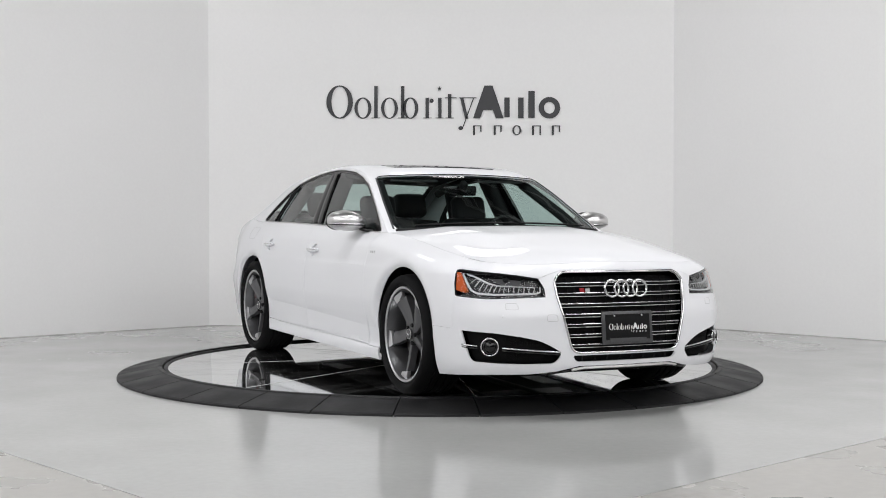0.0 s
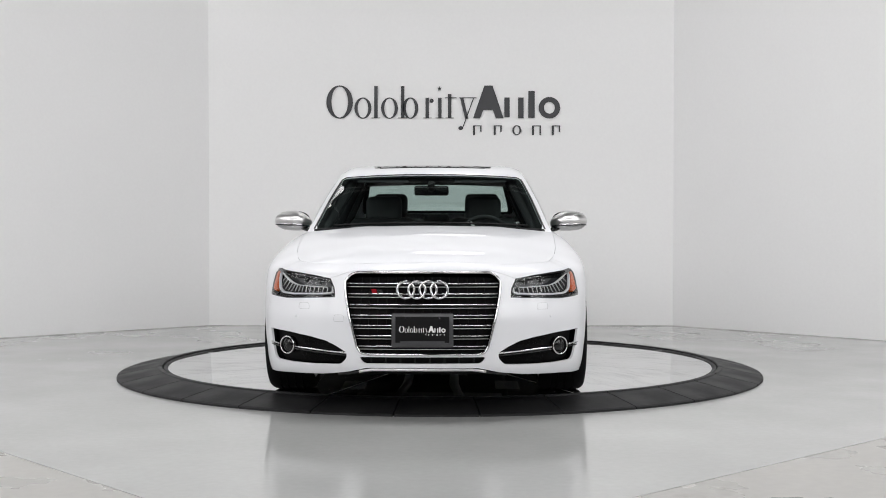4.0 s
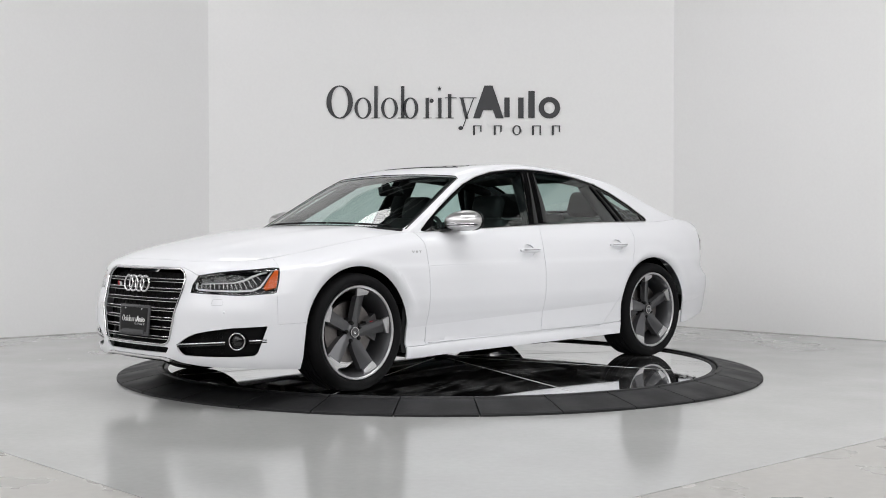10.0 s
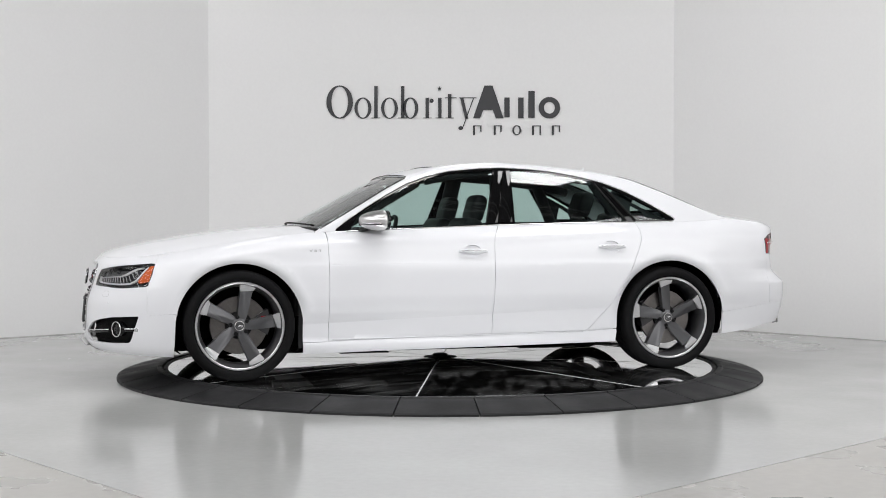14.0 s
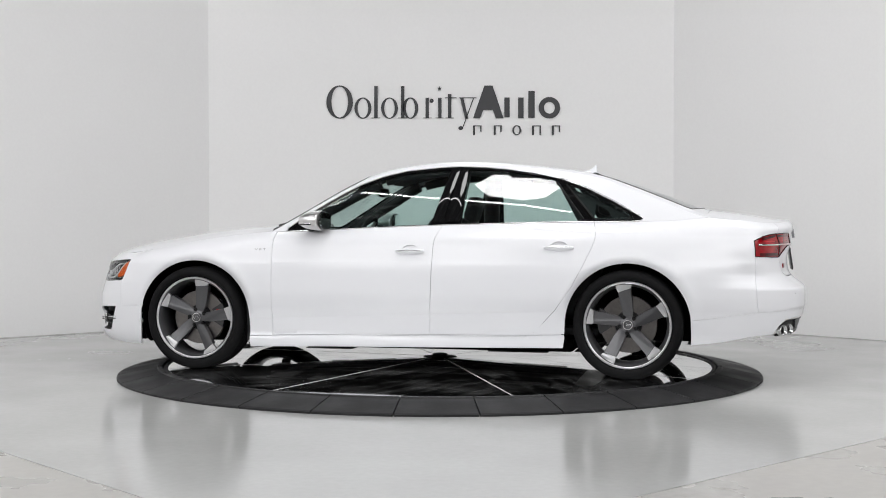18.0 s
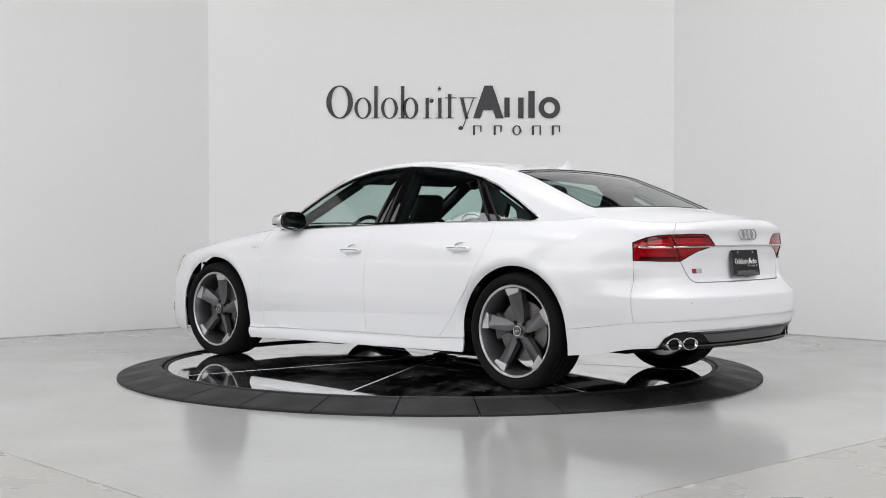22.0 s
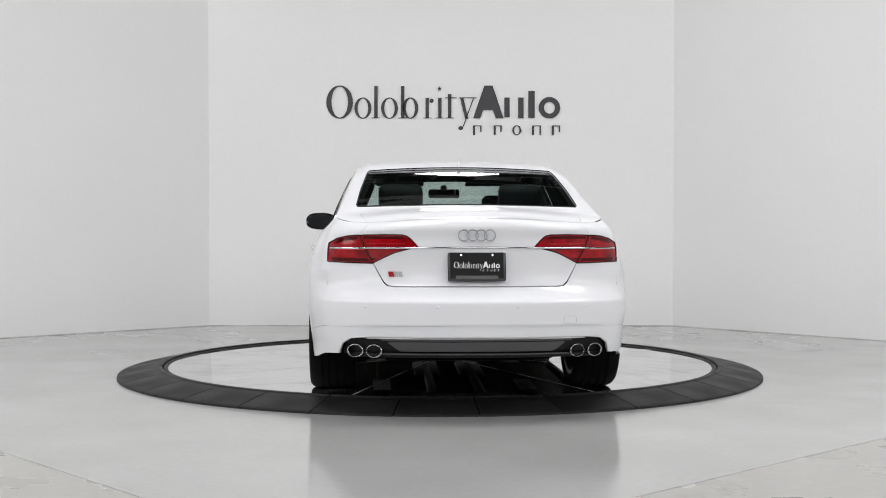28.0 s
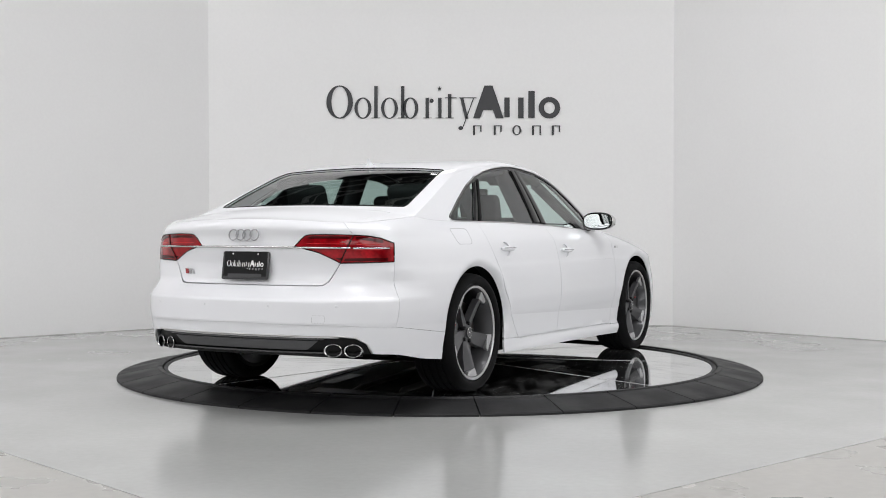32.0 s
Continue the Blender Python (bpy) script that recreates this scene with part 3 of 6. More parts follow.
def skin(s, z):
    """The lower body: a wrap round the car, by way along the outline and height."""
    s, z = np.asarray(s, float), np.asarray(z, float)
    a = np.where(s > LONG, 2 * LONG - s, np.abs(s))
    side = np.where((s < 0) | (s > LONG), -1.0, 1.0)
    x, y, nx, ny = crest_plan(a)
    nx, ny = -nx, -ny
    wn, wt = to_nose(a), to_tail(a)
    wf = np.clip(1 - wn - wt, 0, 1)
    ahead = np.clip((x - 1.62) / .20, 0, 1)
    flank = flank_in(z) * (1 - ahead) + front_in(z) * ahead
    d = nose_in(z) * wn + tail_in(z) * wt + flank * wf
    # the corner above the headlight is drawn in
    d = d + .026 * np.clip((z - .60) / .17, 0, 1) * np.exp(-((x - 2.07) / .13) ** 2)
    # and the tail corner round the lights is fuller
    d = d - .020 * np.clip((z - .68) / .08, 0, 1) * np.exp(-((x + 2.3) / .12) ** 2)
    # below a sharp fold the doors stand steeper
    zc = fold_z(x)
    along_doors = np.maximum(np.clip((1.36 - x) / .04, 0, 1) * np.clip((x + 1.36) / .04, 0, 1), np.clip((-1.78 - x) / .06, 0, 1)) * wf
    below = np.clip(zc - z, 0, .15)
    steep = flank_in(np.minimum(zc, 1)) + .09 * below
    ease = np.clip((z - .235) / .03, 0, 1)
    d = np.where(z < zc, d + (steep - flank_in(z)) * along_doors * ease, d)
    # wheel arches swell a little
    for cx in (1.497, -1.497):
        r = np.hypot(x - cx, z - 0.357)
        d = d - 0.009 * np.exp(-((r - .40) / .07) ** 2) * np.clip((z - .30) / .16, 0, 1)
    # and their lips roll inwards
    for cx, lip_y in ((1.497, .929), (-1.497, .925)):
        r = np.hypot(x - cx, z - 0.352)
        d = d + np.clip((.470 - r) / .065, 0, 1) ** 2 * np.maximum(0, y - d - lip_y) * (np.abs(x - cx) < .5)
    _, _, zt, inn = crest(s)
    dt = nose_in(zt) * wn + tail_in(zt) * wt + flank_in(zt) * wf
    rz = 0.075 * wn + 0.05 * wt + 0.10 * wf
    q = np.clip((z - (zt - rz)) / rz, 0, 1.2)
    d = d + (inn - dt) * q ** 2.4
    return np.stack([x - nx * d, (y - ny * d) * side, z], -1)


cant_x = np.linspace(-2.06, 1.0, 160)
cant_w = np.full(cant_x.shape, .66)
for _ in range(80):
    cant_w = 0.5 * cant_w + 0.5 * side_y(cant_x, cabin_top(cant_x, cant_w))


def cant(x):
    return np.interp(x, cant_x, cant_w)


def roof_skin(x, y):
    x, y = np.asarray(x, float), np.asarray(y, float)
    e = np.clip(1 - (cant(x) - np.abs(y)) / .09, 0, 1.3)
    fade = np.clip((x + 2.0) / .3, 0, 1) * np.clip((1.05 - x) / .25, 0, 1)
    return np.stack([x, y, cabin_top(x, y) - 0.016 * e ** 2 * fade], -1)


def cant_z(x):
    return roof_skin(x, cant(x))[..., 2]


def side_skin(x, z):
    x, z = np.asarray(x, float), np.asarray(z, float)
    e = np.clip(1 - (cant_z(x) - z) / .06, 0, 1.2)
    fade = np.clip((x + 2.0) / .3, 0, 1) * np.clip((1.05 - x) / .25, 0, 1)
    y = side_y(x, z)
    # meet the roof edge at the cant line
    gap_y = cant(x) - side_y(x, cant_z(x))
    return np.stack([x, y + gap_y * np.clip(e, 0, 1) ** 2, z], -1)


def hood_skin(x, y):
    x, y = np.asarray(x, float), np.asarray(y, float)
    return np.stack([x, y, hood_top(x, y)], -1)


# ---- panels cut from those surfaces ----
def rounded(poly, r=0.02, n=5):
    """An outline with its corners rounded; a third number sets a corner's own radius."""
    out = []
    m = len(poly)
    for i, p in enumerate(poly):
        q = p[2] if len(p) > 2 else r
        v = Vector(p[:2])
        a, b = Vector(poly[i - 1][:2]) - v, Vector(poly[(i + 1) % m][:2]) - v
        if q <= 0 or a.length < 1e-6 or b.length < 1e-6:
            out.append(tuple(v))
            continue
        da, db = min(q, a.length * .45), min(q, b.length * .45)
        p0, p1 = v + a.normalized() * da, v + b.normalized() * db
        for k in range(n + 1):
            t = k / n
            out.append(tuple(p0 * (1 - t) ** 2 + v * 2 * t * (1 - t) + p1 * t * t))
    return out


def inside(poly, u, v):
    hit = np.zeros(u.shape, bool)
    for (x0, y0), (x1, y1) in zip(poly, poly[1:] + poly[:1]):
        if y0 != y1:
            hit ^= ((y0 > v) != (y1 > v)) & (u < (x1 - x0) * (v - y0) / (y1 - y0) + x0)
    return hit


def fine_line(poly, step):
    out = []
    for a, b in zip(poly, poly[1:] + poly[:1]):
        n = max(1, math.ceil(math.dist(a, b) / step))
        out += [(a[0] + (b[0] - a[0]) * k / n, a[1] + (b[1] - a[1]) * k / n) for k in range(n)]
    return out


def shrunk(lp, g):
    """A closed line moved inwards by g."""
    p = np.array(lp)
    a, b = np.roll(p, 1, 0), np.roll(p, -1, 0)
    area = (p[:, 0] * b[:, 1] - b[:, 0] * p[:, 1]).sum()
    t = b - a
    t /= np.maximum(np.hypot(*t.T), 1e-9)[:, None]
    n = np.stack([-t[:, 1], t[:, 0]], -1) * np.sign(area)
    return [tuple(q) for q in (p + n * g).tolist()]


def sheet(fn, poly, holes=(), step=0.03, lip=0.012, sink=0.0, mirror=False, gap=0.0015, folds=(), rings=()):
    """A mesh cut out of the surface fn(u, v) by an outline and holes, with turned-in edges. sink: set back below the surface."""
    from mathutils.geometry import delaunay_2d_cdt
    poly = [tuple(p[:2]) for p in poly]
    loops = [fine_line([(float(a), float(b)) for a, b in lp], step) for lp in (poly, *holes)]
    if gap:
        loops = [shrunk(lp, gap if i == 0 else -gap) for i, lp in enumerate(loops)]
    pts, edges = [], []
    for lp in loops:
        n0 = len(pts)
        pts += lp
        edges += [(n0 + i, n0 + (i + 1) % len(lp)) for i in range(len(lp))]
    rim = np.array(pts)
    us, vs = np.arange(rim[:, 0].min() + step * .5, rim[:, 0].max(), step), np.arange(rim[:, 1].min() + step * .5, rim[:, 1].max(), step * .866)
    gu, gv = np.meshgrid(us, vs)
    gu = gu + (np.arange(len(vs)) % 2)[:, None] * step * .5
    gu, gv = gu.ravel(), gv.ravel()
    ok = inside(loops[0], gu, gv)
    for lp in loops[1:]:
        ok &= ~inside(lp, gu, gv)
    gu, gv = gu[ok], gv[ok]
    if len(gu):
        near = np.array([((rim[:, 0] - a) ** 2 + (rim[:, 1] - b) ** 2).min() for a, b in zip(gu, gv)])
        gu, gv = gu[near > (step * .45) ** 2], gv[near > (step * .45) ** 2]
    for line, beside in [(l, (-.005, -.0012, .0012, .005)) for l in folds] + [(l, (0,)) for l in rings]:
        fold = np.array([(a, b + k) for a, b in fine_line(line, step * .6) for k in beside])
        fok = inside(loops[0], fold[:, 0], fold[:, 1])
        for lp in loops[1:]:
            fok &= ~inside(lp, fold[:, 0], fold[:, 1])
        fold = fold[fok]
        if len(fold):
            close = np.array([((rim - q) ** 2).sum(1).min() for q in fold])
            fold = fold[close > .003 ** 2]
            far = np.array([((fold[:, 0] - a) ** 2 + (fold[:, 1] - b) ** 2).min() for a, b in zip(gu, gv)]) if len(gu) else np.zeros(0)
            gu, gv = gu[far > (step * .4) ** 2], gv[far > (step * .4) ** 2]
            gu, gv = np.append(gu, fold[:, 0]), np.append(gv, fold[:, 1])
    pts = pts + list(zip(gu.tolist(), gv.tolist()))
    vo, _, fo, *_ = delaunay_2d_cdt([Vector(p) for p in pts], edges, [], 0, 1e-6)
    uv = np.array([tuple(v) for v in vo])
    tri = np.array([tuple(f) for f in fo if len(f) == 3])
    c = uv[tri].mean(1)
    ok = inside(loops[0], c[:, 0], c[:, 1])
    for lp in loops[1:]:
        ok &= ~inside(lp, c[:, 0], c[:, 1])
    a, b, d = (uv[tri[:, i]] for i in range(3))
    ok &= np.abs((b - a)[:, 0] * (d - a)[:, 1] - (b - a)[:, 1] * (d - a)[:, 0]) > 1e-9
    # no slivers along the rim
    longest = np.maximum(np.maximum(np.hypot(*(b - a).T), np.hypot(*(d - b).T)), np.hypot(*(a - d).T))
    thin = np.abs((b - a)[:, 0] * (d - a)[:, 1] - (b - a)[:, 1] * (d - a)[:, 0]) / longest < 8e-4
    ok &= ~(thin & (tri < len(rim)).all(1))
    tri = tri[ok]
    h = 1e-3
    P = fn(uv[:, 0], uv[:, 1])
    N = np.cross(fn(uv[:, 0] + h, uv[:, 1]) - fn(uv[:, 0] - h, uv[:, 1]), fn(uv[:, 0], uv[:, 1] + h) - fn(uv[:, 0], uv[:, 1] - h))
    N /= np.maximum(np.linalg.norm(N, axis=1, keepdims=True), 1e-12)
    away = P - np.stack([np.clip(P[:, 0], -1.6, 1.5), 0 * P[:, 0], np.full(len(P), .55)], -1)
    if (N * away).sum() < 0:
        N = -N
    P = P - N * sink
    if mirror:
        P, N = P * [1, -1, 1], N * [1, -1, 1]
    g = np.cross(P[tri[:, 1]] - P[tri[:, 0]], P[tri[:, 2]] - P[tri[:, 0]])
    flip = (g * N[tri].mean(1)).sum(1) < 0
    tri[flip] = tri[flip][:, [0, 2, 1]]
    count = {}
    for t in tri.tolist():
        for i in range(3):
            e = (t[i], t[(i + 1) % 3])
            count[e] = count.get(e, 0) + 1
    border = [e for e in count if (e[1], e[0]) not in count]
    verts, faces = P.tolist(), tri.tolist()
    normals = [N[i].tolist() for t in faces for i in t]
    if lip:
        low = {}
        for i in {i for e in border for i in e}:
            low[i] = len(verts)
            verts.append((P[i] - N[i] * lip).tolist())
        for i, j in border:
            f = [j, i, low[i], low[j]]
            faces.append(f)
            n = np.cross(np.array(verts[i]) - np.array(verts[j]), np.array(verts[low[i]]) - np.array(verts[j]))
            n = (n / max(np.linalg.norm(n), 1e-12)).tolist()
            normals += [n] * 4
    me = bpy.data.meshes.new("panel")
    me.from_pydata(verts, [], faces)
    me.shade_smooth()
    me.normals_split_custom_set(normals)
    return me


def joined(name, meshes):
    """Several sheets as one mesh, keeping their normals."""
    verts, faces, normals = [], [], []
    for m in meshes:
        n0 = len(verts)
        verts += [tuple(v.co) for v in m.vertices]
        faces += [[i + n0 for i in p.vertices] for p in m.polygons]
        normals += [tuple(c.vector) for c in m.corner_normals]
    me = bpy.data.meshes.new(name)
    me.from_pydata(verts, [], faces)
    me.shade_smooth()
    me.normals_split_custom_set(normals)
    return me


def arc(cx, cz, r, a0, a1, n=20, fn=lambda x, z: (x, z)):
    return [fn(cx + r * math.cos(radians(a0 + (a1 - a0) * k / n)), cz + r * math.sin(radians(a0 + (a1 - a0) * k / n))) for k in range(n + 1)]


def crest_line(s0, s1, n=40, down=0.0):
    ss = np.linspace(s0, s1, n)
    return [(float(s), float(z) - down) for s, z in zip(ss, crest(ss)[2])]


car = empty("car", label="white four-door luxury sedan with black grille and grey wheels", category="car")
SIDES = (False, True)


def on_skin(s_from, s_to, axis, value, z):
    """The way along the outline at which the skin at height z has that x or y."""
    ss = np.linspace(s_from, s_to, 900)
    v = skin(ss, np.full(900, z))[:, axis]
    if v[0] > v[-1]:
        return (float(np.interp(-value, -v, ss)), z)
    return (float(np.interp(value, v, ss)), z)


def FY(y, z):
    p = on_skin(0, 1.25, 1, abs(y), z)
    return p if y >= 0 else (-p[0], z)


def SX(x, z):
    return on_skin(0.3, LONG - 0.3, 0, x, z)


def RY(y, z):
    p = on_skin(LONG - 1.0, LONG, 1, abs(y), z)
    return p if y >= 0 else (2 * LONG - p[0], z)


def flipped(poly):
    """The same outline on the car's other side, across the nose."""
    return [(-p[0], *p[1:]) for p in poly][::-1]


def rflip(poly):
    return [(2 * LONG - p[0], *p[1:]) for p in poly][::-1]


def both(name, fn, poly, mat, parent=None, label="", **k):
    """The same panel on the car's left and right."""
    return [link(name, sheet(fn, poly, mirror=m, **k), mat, parent or car, label) for m in SIDES]


ARCH_F = arc(1.497, .352, .405, 0, 180, 72, SX)          # from its front foot over the top to its back foot
ARCH_R = arc(-1.497, .352, .405, 0, 180, 72, SX)
LAMP = [FY(.478, .612), FY(.482, .66), FY(.506, .712), FY(.60, .729), FY(.69, .741), SX(2.045, .7595), SX(2.020, .757), SX(2.043, .685), SX(2.068, .619), SX(2.086, .612), FY(.765, .600), FY(.73, .601), FY(.60, .607)]
GRILLE = [FY(.364, .746), FY(.40, .728), FY(.424, .695), FY(.418, .62), FY(.355, .345), FY(.335, .316), FY(.30, .306)]
GRILLE_ALL = flipped(GRILLE)[:] + GRILLE
GRILLE_ALL = rounded(GRILLE_ALL, .012, 3)
INTAKE = rounded([FY(-.345, .292), FY(.345, .292), FY(.315, .256), FY(-.315, .256)], .02)
FOG = rounded([(*FY(.866, .426), .008), FY(.733, .415), FY(.62, .397), FY(.53, .377), FY(.475, .352), (*FY(.412, .314), .010), (*FY(.412, .285), .02), FY(.445, .249), FY(.60, .246), FY(.72, .248), (*FY(.828, .256), .03)], .02)
ROLL_F, ROLL_R = ([arc(cx, .352, r, 0, 180, 72, SX) for r in (.412, .421, .432, .445, .460)] for cx in (1.497, -1.497))
SEAM_F = [SX(1.889, .440), SX(2.070, .434)]

# front bumper
half = [SX(1.912, .165), SX(1.906, .25), SX(1.903, .34)] + [p for p in ARCH_F[1:30] if p[1] < .432] + [SEAM_F[0], SEAM_F[1], LAMP[8], LAMP[9], LAMP[10], LAMP[11], LAMP[12], LAMP[0], LAMP[1], LAMP[2], FY(.445, .735), FY(.37, .757)]
foot = [FY(0, .232), FY(.30, .232), FY(.42, .205), FY(.55, .190), FY(.75, .183)]
bumper = link("front_bumper", sheet(skin, foot + half + flipped(half) + flipped(foot)[:-1], [GRILLE_ALL, INTAKE, FOG, flipped(FOG)], step=.024, gap=.0007, rings=ROLL_F + [flipped(l) for l in ROLL_F]), PAINT, car)

# bonnet: top and the rolled front edge
s_back = float(sx(1.0))
ss = np.linspace(-s_back, s_back, 120)
cx_, cy_, _, _ = crest(ss)
cy_ = np.where(ss < 0, -cy_, cy_)
plan = [(float(a), float(b)) for a, b in zip(cx_, cy_)]
tail = [(1.075 - 0.17 * y * y, y) for y in np.linspace(.72, -.72, 24)]
front = [LAMP[6], LAMP[5], LAMP[4], LAMP[3], LAMP[2], FY(.445, .735), FY(.37, .757)]
strip = front + flipped(front) + crest_line(-LAMP[6][0], LAMP[6][0], 90)
link("bonnet", joined("bonnet", [sheet(hood_skin, plan + tail, step=.03, gap=.0), sheet(skin, strip, step=.02, gap=.001, lip=.006)]), PAINT, car, "smooth white bonnet")

# wings, doors, sills, rear quarters
wing = [SEAM_F[0], SEAM_F[1], LAMP[8], LAMP[7], LAMP[6]] + crest_line(LAMP[6][0], float(sx(.93)), 60) + [SX(.925, .88), SX(.922, .62), SX(.924, .40), SX(.927, .245), SX(1.092, .243), SX(1.092, .30)] + [ARCH_F[i] for i in range(72, -1, -1) if ARCH_F[i][1] > (.345 if i > 36 else .446)]
wing = [p for i, p in enumerate(wing) if i == 0 or math.dist(p, wing[i - 1]) > .004]
FOLD = [[(float(sx(x)), float(fold_z(x))) for x in np.linspace(1.13, -1.13, 60)]]
both("front_wing", skin, wing, PAINT, step=.026, gap=.0007, folds=FOLD, rings=ROLL_F)
B_GAP = [(-.250, .99), (-.232, .955), (-.216, .92), (-.208, .86), (-.204, .73), (-.198, .55), (-.190, .40), (-.188, .275)]
D_GAP = [(-1.272, .995), (-1.288, .965), (-1.284, .91), (-1.262, .85), (-1.20, .72), (-1.135, .60), (-1.03, .45), (-.90, .31), (-.865, .283)]
def oval(cx, cz, a, b):
    return [SX(cx + a * math.cos(t * math.tau / 28), cz + b * math.sin(t * math.tau / 28)) for t in range(28)]


CUP_F, CUP_R = oval(-.052, .828, .060, .042), oval(-1.052, .854, .060, .042)
doors_f = both("front_door", skin, crest_line(float(sx(.925)), float(sx(-.258)), 40) + [SX(*p) for p in B_GAP[1:]] + [SX(.40, .262), SX(.924, .249), SX(.924, .40), SX(.922, .62), SX(.925, .88)], PAINT, step=.03, holes=[CUP_F], folds=FOLD)
doors_r = both("rear_door", skin, crest_line(float(sx(-.258)), float(sx(-1.272)), 40) + [SX(*p) for p in D_GAP[1:]] + [SX(-.40, .275)] + [SX(*p) for p in B_GAP[:0:-1]], PAINT, step=.03, holes=[CUP_R], folds=FOLD)
both("sill", skin, [SX(.927, .243), SX(.40, .258), SX(-.40, .271), SX(-.865, .280), SX(-1.088, .290), SX(-1.092, .27), SX(-1.080, .200), SX(-.2, .186), SX(.588, .175), SX(1.090, .163), SX(1.092, .20), SX(1.092, .240)], PAINT, step=.026, lip=.012, label="white side sill below the doors")
LAMP_R = [SX(-2.300, .803), SX(-2.298, .86), SX(-2.291, .905), RY(.755, .933), RY(.70, .945), RY(.634, .950)]
LAMP_R_IN = [RY(.634, .950), RY(.50, .9535), RY(.405, .952), RY(.378, .946), RY(.352, .925), RY(.335, .905), RY(.316, .889), RY(.41, .864), RY(.45, .852), RY(.560, .797)]
LAMP_R_LOW = [RY(.560, .797), RY(.68, .799)]
REAR_SEAM = [SX(-2.303, .70), SX(-2.307, .60), SX(-2.312, .52), SX(-2.32, .446)]
s_lid = float(sr(.63))
quarter = crest_line(float(sx(-1.272)), s_lid, 70) + [LAMP_R[5], LAMP_R[4], LAMP_R[3], LAMP_R[2], LAMP_R[1], LAMP_R[0], *REAR_SEAM, SX(-2.0, .404), SX(-1.899, .392)] + [p for p in ARCH_R[::-1] if p[1] > .40 or (p[1] > .335 and p[0] < float(sx(-1.2)))] + [SX(-1.091, .30), SX(-1.088, .292), SX(-.868, .283)] + [SX(*p) for p in D_GAP[-2:0:-1]]
quarters = both("rear_quarter", skin, quarter, PAINT, step=.026, gap=.001, folds=FOLD, rings=ROLL_R)
# quarter tops beside the boot lid, and the boot lid
ss = np.linspace(float(sx(-2.01)), s_lid, 40)
qx, qy, _, _ = crest(ss)
edge = [(-2.565, .622), (-2.36, .596), (-2.2, .622), (-2.06, .632), (-2.015, .620)]
lid_s = np.linspace(s_lid, 2 * LONG - s_lid, 60)
lx, ly, _, _ = crest(lid_s)
ly = np.where(lid_s > LONG, -ly, ly)
lx0, ly0 = float(lx[0]), float(ly[0])


def boot_top(x, y):
    x, y = np.asarray(x, float), np.asarray(y, float)
    return np.stack([x, y, cabin_top(x, y)], -1)


edge[0] = (lx0, ly0)
top_q = [(float(a), float(b)) for a, b in zip(qx, qy)] + edge[1:]
for ob, m in zip(quarters, SIDES):
    ob.data = joined("rear_quarter", [ob.data, sheet(boot_top, top_q, step=.026, mirror=m, gap=.0007, lip=.004)])
    ob.data.materials.append(PAINT)
lid_plan = [(float(a), float(b)) for a, b in zip(lx, ly)] + [(x, -y) for x, y in edge[1:]] + [(-1.995 - 0.02 * (1 - (y / .6) ** 2), y) for y in np.linspace(-.58, .58, 20)] + edge[:0:-1]
left = [LAMP_R_IN[0]] + LAMP_R_IN[1:] + [RY(.525, .735), RY(.502, .696), RY(.480, .678), RY(.45, .673)]
lid_face = left + rflip(left) + crest_line(2 * LONG - s_lid, s_lid, 60)
boot = link("boot_lid", joined("boot_lid", [sheet(boot_top, lid_plan, step=.026, gap=.0007, lip=.004), sheet(skin, lid_face, step=.022, gap=.0015)]), PAINT, car, "white boot lid with a sharp trailing edge")
# rear bumper and lower valance
DIFF = [RY(.735, .330), RY(.725, .365), RY(.68, .395), RY(.60, .404), RY(0, .404)]
up = [RY(.45, .669), RY(.483, .674), RY(.505, .692), RY(.529, .735), RY(.561, .793), RY(.68, .795), LAMP_R[0], *REAR_SEAM]
link("rear_bumper", sheet(skin, up[::-1] + rflip(up)[::-1] + [RY(-.6, .460), RY(0, .467), RY(.6, .460)], step=.024, gap=.0008), PAINT, car)
low = [RY(.6, .460), REAR_SEAM[-1], SX(-2.0, .404), SX(-1.899, .392), SX(-1.902, .30), SX(-1.900, .235), SX(-2.1, .256), RY(.86, .290), RY(.80, .296), RY(.745, .302)] + DIFF[:-1]
link("rear_valance", sheet(skin, low + rflip(low) + [RY(0, .467)], step=.024, gap=.0008, rings=ROLL_R + [rflip(l) for l in ROLL_R]), PAINT, car, "white lower bumper skirt")

# roof, pillars and window surrounds
xs = np.linspace(.985, -2.04, 90)
rim = [(float(x), float(cant(x))) for x in xs]
SCREEN = [(1.068 - 0.19 * y * y, y) for y in np.linspace(-.735, .735, 24)] + [(x, float(cant(x)) - .050) for x in np.linspace(.90, .355, 12)] + [(.340, .615), (.333, .598)] + [(.368 - 0.10 * y * y, y) for y in np.linspace(.575, -.575, 20)] + [(.333, -.598), (.340, -.615)] + [(x, -float(cant(x)) + .050) for x in np.linspace(.355, .90, 12)]
REAR = [(-1.213 - 0.09 * y * y, y) for y in np.linspace(.570, -.570, 20)] + [(-1.255, -.582), (-1.36, -.596), (-1.5, -.614), (-1.645, -.634), (-1.78, -.647), (-1.86, -.655)] + [(-1.965 + 0.17 * y * y, y) for y in np.linspace(-.645, .645, 20)] + [(-1.86, .655), (-1.78, .647), (-1.645, .634), (-1.5, .614), (-1.36, .596), (-1.255, .582)]
SUNROOF = rounded([(.13, .42), (.13, -.42), (-.42, -.44), (-.42, .44)], .05)
